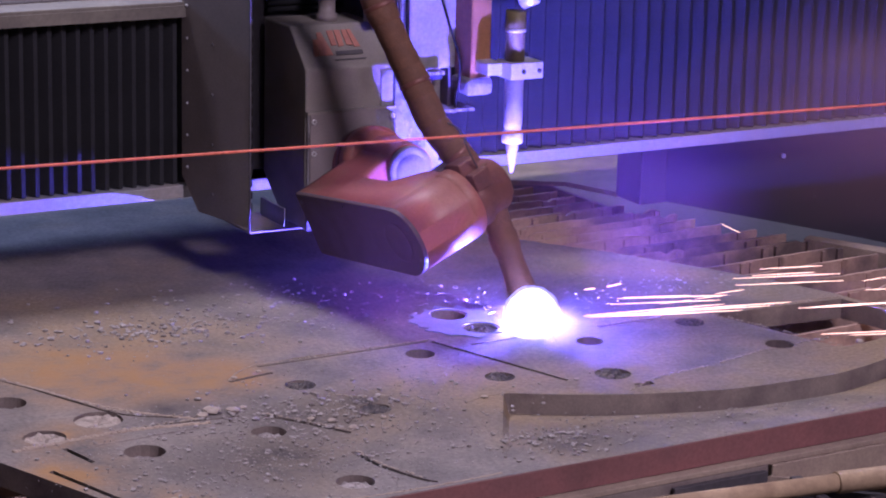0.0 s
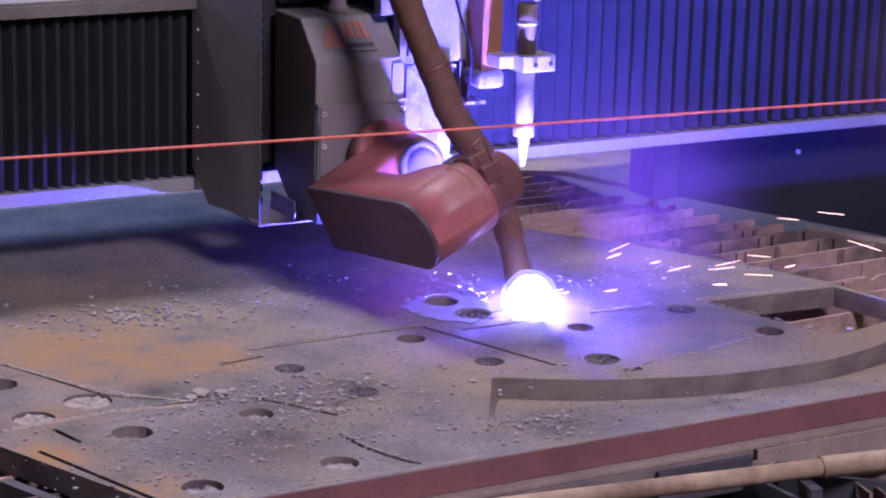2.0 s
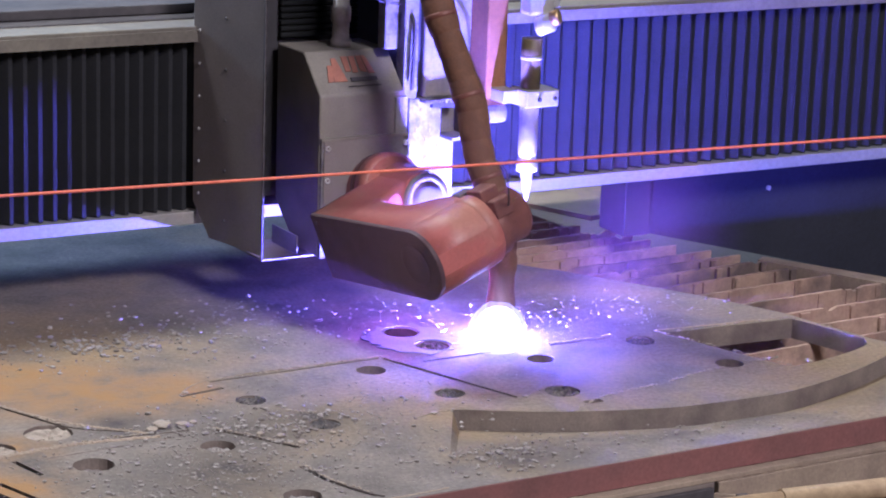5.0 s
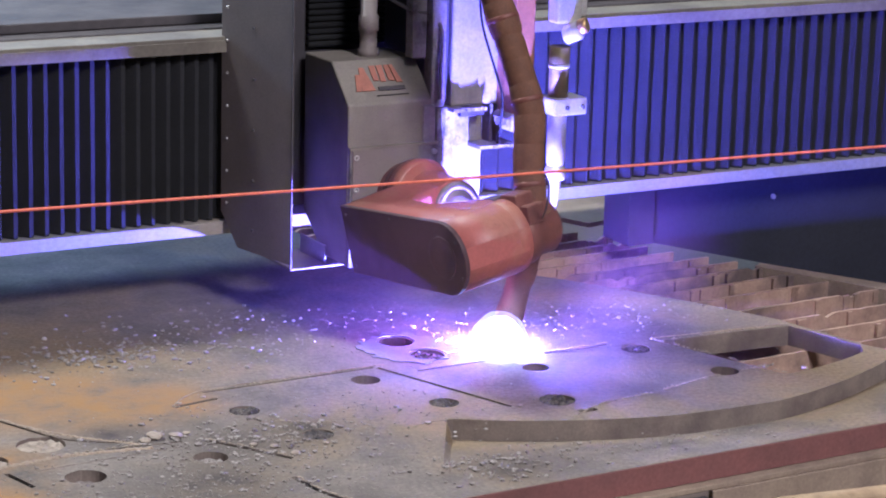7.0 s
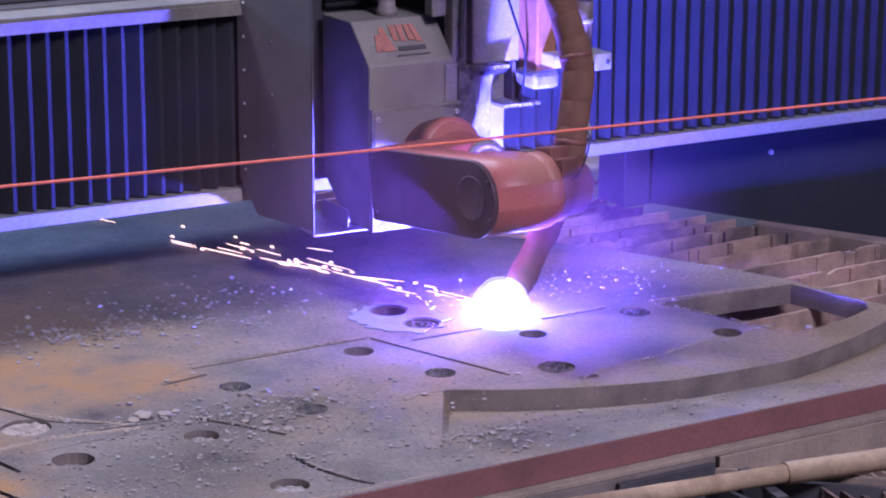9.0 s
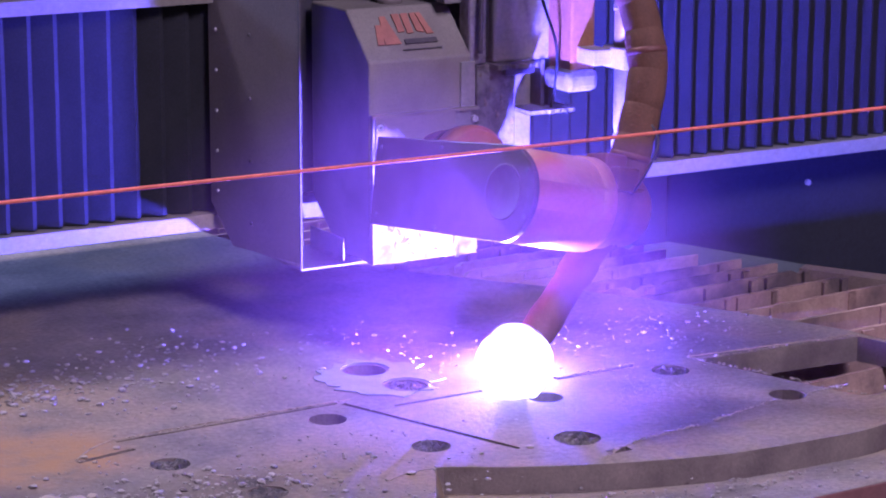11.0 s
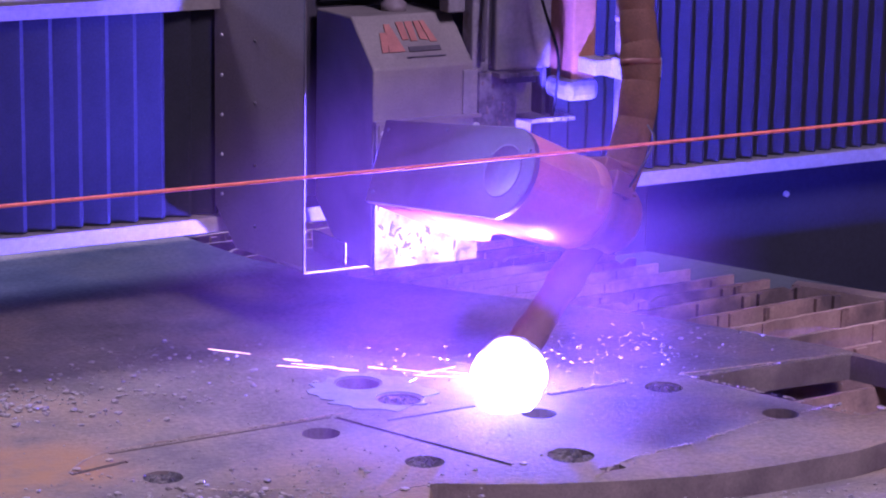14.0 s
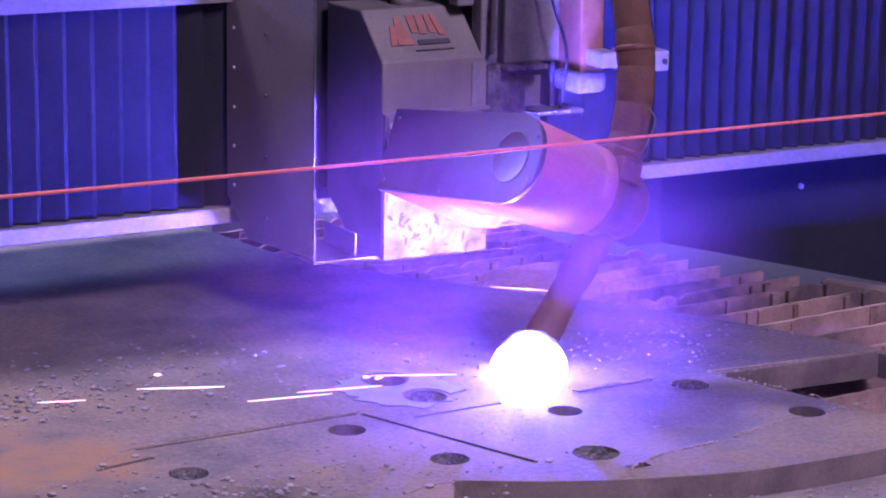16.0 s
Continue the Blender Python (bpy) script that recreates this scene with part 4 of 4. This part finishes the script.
# the first two puffs stand in for the camera's glare over the arc
FUME_VEILS = [
    (fume_veil_puff(0.5, 0.06, 0.36, 0.034, "thin violet veil standing in for glare round the arc"), [(0, -0.1, -0.28, 0.26), (9, -0.12, -0.28, 0.26), (12.5, -0.2, -0.3, 0.24), (16, -0.2, -0.3, 0.24)]),
    (fume_veil_puff(0.46, 0.06, 0.34, 0.024, "thin violet veil standing in for glare before the cutting head"), [(0, -0.6, 1.2, 0.28), (7.5, -0.6, 1.0, 0.28), (10, -0.24, -0.33, 0.25), (16, -0.26, -0.33, 0.25)]),
    (fume_veil_puff(0.6, 0.08, 0.3, 0.15, "bluish fume blown away over the far slats"), [(0, 0.85, 0.2, 0.31), (2, 1.3, 0.3, 0.33), (4.5, 2.4, 0.4, 0.4), (16, 2.6, 0.4, 0.5)]),
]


# ---- sparks ----
REST = -0.07  # under the kerf
def spark_mesh(name, length, w):
    bm = turned([(0.0004, -length / 2), (w, -length * 0.1), (w, length * 0.3), (w * 0.5, length / 2)], pose(0, 0, 0, 0, 90, 0), 5)
    me = bpy.data.meshes.new(name)
    bm.to_mesh(me)
    bm.free()
    me.materials.append(SPARK)
    return me


def sparks():
    """Sparks thrown from the arc, each flying several times; at rest they lie under the kerf."""
    r = random.Random(21)
    meshes = [spark_mesh("spark", l, w) for l, w in ((0.07, 0.0007), (0.13, 0.0008), (0.22, 0.0008), (0.03, 0.0013), (0.012, 0.0018))]
    made = []
    # (how many, from, to, heading in degrees, spread, speed, climb, lengths)
    jets = [(104, -0.3, 2.0, -4, 6, 3.6, 0.04, (0, 1, 2, 2, 1)), (18, -0.2, 2.1, 6, 24, 2.8, 0.26, (0, 3, 0)), (40, 8.35, 9.4, 121, 5, 3.0, 0.05, (0, 3, 4, 4, 1)), (16, 8.5, 9.7, 121, 8, 2.4, 0.1, (3, 4, 4)), (6, 12.0, 12.8, 150, 12, 2.4, 0.1, (0, 3, 4)), (12, 13.8, 14.2, 150, 7, 1.3, 0.2, (0, 0, 3)), (22, 14.4, 16.2, 171, 9, 2.0, 0.09, (0, 1, 3, 4))]
    for count, t0, t1, aim, spread, speed, climb, kinds in jets:
        for k in range(count):
            ob = new("spark", r.choice([meshes[i] for i in kinds]))
            tagged(ob, "glowing orange spark flying from the arc", "spark", "sparks from the arc")
            rows = []
            period = 0.5 if t1 - t0 < 3 else 0.5 * r.choice((1, 2))
            phase = (k + 0.5) / count * 0.36 + 0.02
            start = math.ceil(t0 / 0.5) * 0.5
            flights = []
            t = start
            while t < t1:
                flights.append(t - phase)
                t += period
            life = 0.44
            for s in flights:
                a = radians(r.gauss(aim, spread * 0.6))
                e = abs(r.gauss(0, climb))
                v = speed * r.uniform(0.75, 1.15)
                vel = Vector((math.cos(a) * math.cos(e), math.sin(a) * math.cos(e), math.sin(e))) * v
                src = tip_at(max(0.0, min(16.0, s)))
                for j in range(5):
                    q = life * j / 4
                    p = src + vel * q * (1 - 0.35 * q) - Vector((0, 0, 2.2 * q * q))
                    p.z = max(p.z, 0.006) if p.x < 0.95 else p.z
                    d = vel * (1 - 0.7 * q) - Vector((0, 0, 4.4 * q))
                    if p.z <= 0.0061:
                        d.z = 0.02
                    m = Matrix.Translation(p) @ d.to_track_quat("X", "Z").to_matrix().to_4x4()
                    if 0.0 <= s + q <= 16.0:
                        rows.append((s + q, m))
                if 0.0 <= s + life + 0.034 <= 16.0:
                    rows.append((s + life + 0.034, Matrix.Translation(tip_at(s + life, REST)) @ pose(0, 0, 0, 0, 0, math.degrees(a))))
            if not rows:
                continue
            ends = Matrix.Translation(tip_at(0, REST)) @ pose(0, 0, 0, 0, 0, aim)
            if rows[0][0] > 0.04:
                rows = [(0, ends)] + ([(rows[0][0] - 0.034, Matrix.Translation(tip_at(rows[0][0], REST)) @ pose(0, 0, 0, 0, 0, aim))] if rows[0][0] > 0.1 else []) + rows
            if rows[-1][0] < 15.95:
                rows.append((16, Matrix.Translation(tip_at(16, REST)) @ pose(0, 0, 0, 0, 0, aim)))
            made.append((ob, rows))
    return made


SPARKS = sparks()


# ---- grit, dross and slag ----
def grit(name, label, spots, material, seed, ground=None):
    """Loose grains in heaps: (x, y, spread in x, spread in y, how many, smallest, largest)."""
    r = random.Random(seed)
    verts, faces = [], []
    ico = bmesh.new()
    bmesh.ops.create_icosphere(ico, subdivisions=1, radius=1.0)
    base = [v.co.copy() for v in ico.verts]
    tri = [[v.index for v in f.verts] for f in ico.faces]
    ico.free()
    for x, y, sx, sy, n, lo, hi in spots:
        for _ in range(int(1.5 * n)):
            px, py = r.gauss(x, sx), r.gauss(y, sy)
            if py < front(px) + 0.012 or any(math.hypot(px - a, py - b) < d / 2 + 0.004 for a, b, d in BORES):
                continue
            if ground and 0.0 < px < 0.13 and py > -0.42:
                continue
            s = 0.76 * (lo + (hi - lo) * r.random() ** 3)
            z = ground(px, py) if ground else 0.0
            q = Euler((r.uniform(0, 6), r.uniform(0, 6), r.uniform(0, 6))).to_matrix()
            k = len(verts)
            flat = r.uniform(0.4, 0.8)
            for b in base:
                c = q @ b * s * r.uniform(0.75, 1.2)
                verts.append((px + c.x * 1.2, py + c.y, z + s * flat * 0.7 + c.z * flat))
            faces += [[k + i for i in f] for f in tri]
    me = bpy.data.meshes.new(name)
    me.from_pydata(verts, [], faces)
    me.materials.append(material)
    return tagged(new(name, me), label, "grit", kind="stuff")


grit("grit", "grey cutting grit scattered over the plate", [
    (-0.42, 0.26, 0.13, 0.05, 230, 0.0018, 0.008), (-0.2, 0.36, 0.2, 0.09, 170, 0.0018, 0.007), (-0.3, 0.2, 0.2, 0.06, 90, 0.0018, 0.007), (-0.3, -0.25, 0.13, 0.05, 120, 0.002, 0.008), (-0.27, -0.4, 0.2, 0.09, 260, 0.0015, 0.006),
    (-0.45, -0.5, 0.14, 0.1, 230, 0.0015, 0.006), (-0.2, -0.2, 0.16, 0.08, 90, 0.0015, 0.006), (-0.05, -0.1, 0.2, 0.1, 40, 0.0012, 0.004), (-0.55, -0.6, 0.06, 0.06, 80, 0.0015, 0.006),
    (-0.32, -0.52, 0.16, 0.1, 420, 0.0009, 0.0028), (-0.5, -0.45, 0.14, 0.1, 260, 0.0009, 0.0026), (-0.28, -0.3, 0.12, 0.04, 200, 0.0012, 0.006), (0.05, 0.1, 0.3, 0.12, 160, 0.0008, 0.0022)], DROSS, 1)
grit("arc_grit", "bright metal beads blown round the arc", [(0.08, 0.36, 0.17, 0.07, 60, 0.0011, 0.0035), (0.44, 0.32, 0.16, 0.08, 90, 0.0011, 0.004), (0.4, 0.2, 0.12, 0.07, 60, 0.0011, 0.003), (0.66, 0.3, 0.1, 0.06, 60, 0.0015, 0.006)], DROSS, 2)


def low_ground(x, y):
    d = max(0.0, y - front(x))
    far = min((Vector(p) - Vector((x, y))).length for p in ARC_EDGE)
    return -0.037 * (d / max(1e-4, d + far)) ** 2.2 - 0.0004 if x > 0.085 + 0.4 * (y + 0.256) else -0.0004


grit("low_grit", "grey grit heaped before the curved plate edge", [(0.12, -0.44, 0.1, 0.05, 150, 0.0012, 0.005), (0.3, -0.45, 0.12, 0.04, 90, 0.0012, 0.005), (0.05, -0.52, 0.07, 0.05, 130, 0.0015, 0.006), (0.5, -0.43, 0.12, 0.03, 60, 0.0015, 0.005)], DROSS, 3, low_ground)


def bead_lines():
    """Rows of slag beads left along the cuts."""
    r = random.Random(31)
    spots = []
    for pts in ([(0.29, -0.295), (0.37, -0.235), (0.48, -0.197), (0.6, -0.14), (0.71, -0.105), (0.77, -0.09)], [(0.041, 0.078), (-0.1, 0.047), (-0.303, 0.001)], [(0.62, 0.127), (0.7, -0.012), (0.775, -0.14)], [(-0.83, 0.128), (-0.721, -0.005), (-0.643, -0.122), (-0.575, -0.2), (-0.466, -0.248)],
                [(-0.769, -0.332), (-0.575, -0.279), (-0.47, -0.262)], [(-0.36, -0.26), (-0.31, -0.306), (-0.24, -0.385)], [(-0.26, -0.48), (-0.238, -0.552), (-0.196, -0.625)], [(0.66, 0.118), (0.8, 0.14), (0.925, 0.156)], [(-0.56, -0.74), (-0.2, -0.665)], [(0.38, 0.089), (0.52, 0.118)], [(-0.371, -0.07), (-0.2, -0.2), (-0.12, -0.22)]):
        line = smooth_path(pts, steps=24)
        for p in line:
            if r.random() < 0.75:
                spots.append((p.x, p.y, 0.0015, 0.0015, 2, 0.0012, 0.0042))
    grit("slag_beads", "pale slag beads along the cut lines", spots, SLAG, 9)


bead_lines()


def slag_flakes():
    r = random.Random(12)
    spots = [(-0.44, -0.235, 0.03), (-0.405, -0.24, 0.024), (-0.46, -0.25, 0.02), (-0.385, -0.225, 0.014), (-0.26, -0.33, 0.016), (-0.235, -0.37, 0.018), (-0.17, -0.33, 0.014), (-0.59, -0.62, 0.012), (0.03, -0.27, 0.014), (-0.29, -0.31, 0.015), (-0.36, -0.06, 0.012), (-0.31, -0.035, 0.012),
             (0.27, -0.2, 0.02), (0.315, -0.21, 0.018), (0.1, -0.17, 0.018), (-0.655, -0.23, 0.036), (-0.61, -0.24, 0.026), (-0.745, -0.31, 0.03), (-0.37, -0.37, 0.018), (0.22, -0.215, 0.012), (0.82, -0.13, 0.018), (-0.35, 0.235, 0.014)]
    for x, y, s in spots:
        s *= 0.48
        bm = bmesh.new()
        bmesh.ops.create_icosphere(bm, subdivisions=2, radius=s)
        for v in bm.verts:
            v.co *= 1 + 0.5 * noise.noise(v.co * 70 + Vector((x * 9, y * 9, 0)))
            v.co.z *= 0.32
        low = min(v.co.z for v in bm.verts)
        inside = any(math.hypot(x - a, y - b) < d / 2 + 0.01 for a, b, d in BORES)
        bm.transform(pose(x, y, -low + (-0.012 if inside else 0.0), 0, 0, r.uniform(0, 360)))
        tagged(part("slag_lump", bm, SLAG), "pale crusty slag lump lying on the plate", "slag", "slag lumps on the plate")


slag_flakes()
# burnt crust that has stayed in the bores
def bore_crust(x, y, d, low, rough, material, seed):
    bm = bmesh.new()
    hub = bm.verts.new((0, 0, low))
    loops = []
    for j in range(1, 7):
        loops.append([])
        for k in range(26):
            a = math.tau * k / 26
            q = Vector((math.cos(a), math.sin(a), 0)) * d * 0.5 * j / 6
            q.z = low + rough * noise.noise(Vector((q.x * 120 + seed, q.y * 120, seed))) + rough * 0.6 * noise.noise(Vector((q.x * 330, q.y * 330, seed)))
            loops[-1].append(bm.verts.new(q))
    for k in range(26):
        bm.faces.new((hub, loops[0][k], loops[0][(k + 1) % 26]))
        for p, q in zip(loops, loops[1:]):
            bm.faces.new((p[k], q[k], q[(k + 1) % 26], p[(k + 1) % 26]))
    base = [bm.verts.new((v.co.x, v.co.y, -0.038)) for v in loops[-1]]
    for k in range(26):
        bm.faces.new((loops[-1][k], base[k], base[(k + 1) % 26], loops[-1][(k + 1) % 26]))
    bm.faces.new(base[::-1])
    bm.transform(pose(x, y, 0))
    tagged(part("slag_crust", bm, material), "burnt slag crust sitting in a bore of the plate", "slag", "slag crusts in the bores")


for k, (x, y, d) in enumerate(BORES):
    if k in (9, 7):
        continue
    pale = k in (11, 15, 12, 3, 13)
    crusty = k in (1, 2, 6, 8, 5, 10)
    bore_crust(x, y, d * 0.97, (-0.005 if k in (11, 15) else -0.011) if pale else (-0.003 if crusty else -0.019), 0.008 if crusty else 0.005, SLAG if k in (11, 15) else (BURNT if crusty else DROSS), k * 1.7)


# ---- what moves ----
def motions():
    walk(gantry, [(t, TURN @ pose(0, v, 0)) for t, u, v in UV])
    walk(cord, [(t, TURN @ pose(0, v, -0.013 if t > 9 else 0, 0, -1.0 if t > 9 else 0, 0)) for t, u, v in UV])
    walk(carriage, [(t, TURN @ pose(u, v, 0)) for t, u, v in UV])
    walk(gas, [(t, TURN @ pose(u, v, 0)) for t, u, v in UV])
    for k, ob in enumerate(LEFT):
        walk(ob, [(t, fold(u + 0.055 - LEFT_PITCH[t] * (k + 1), LEFT_PITCH[t])) for t, u, v in UV])
    for k, ob in enumerate(RIGHT):
        walk(ob, [(t, fold(max(0.28 + 0.0375 * k, u + 0.36 + 0.0085 * k), 0.0375)) for t, u, v in UV])
    walk(head, HEAD)
    walk(torch, [(t, pose(0, 0.206, 0, 0, a, 0)) for t, a in SWING])
    for ob, rows in zip(HOSE_PARTS, hose_rows()):
        walk(ob, rows)
    walk(arc, [(t, pose(x, y, 0.016)) for t, x, y in TIP])
    # the glare balls lie together at first and spread as the glare grows
    for k, ob in enumerate(GLARE_BALLS):
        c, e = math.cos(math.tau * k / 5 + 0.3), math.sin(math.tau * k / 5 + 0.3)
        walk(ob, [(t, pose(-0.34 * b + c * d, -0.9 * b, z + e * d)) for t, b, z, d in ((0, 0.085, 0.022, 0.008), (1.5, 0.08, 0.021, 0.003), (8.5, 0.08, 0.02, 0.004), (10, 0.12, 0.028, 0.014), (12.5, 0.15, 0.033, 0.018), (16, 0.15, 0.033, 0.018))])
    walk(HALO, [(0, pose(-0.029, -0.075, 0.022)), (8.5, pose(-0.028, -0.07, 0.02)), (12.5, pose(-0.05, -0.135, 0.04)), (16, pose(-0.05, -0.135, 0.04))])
    for ob, rows in FUME_VEILS:
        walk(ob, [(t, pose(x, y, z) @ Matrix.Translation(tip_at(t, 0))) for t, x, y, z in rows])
    for ob, rows in SPARKS:
        walk(ob, rows)


motions()
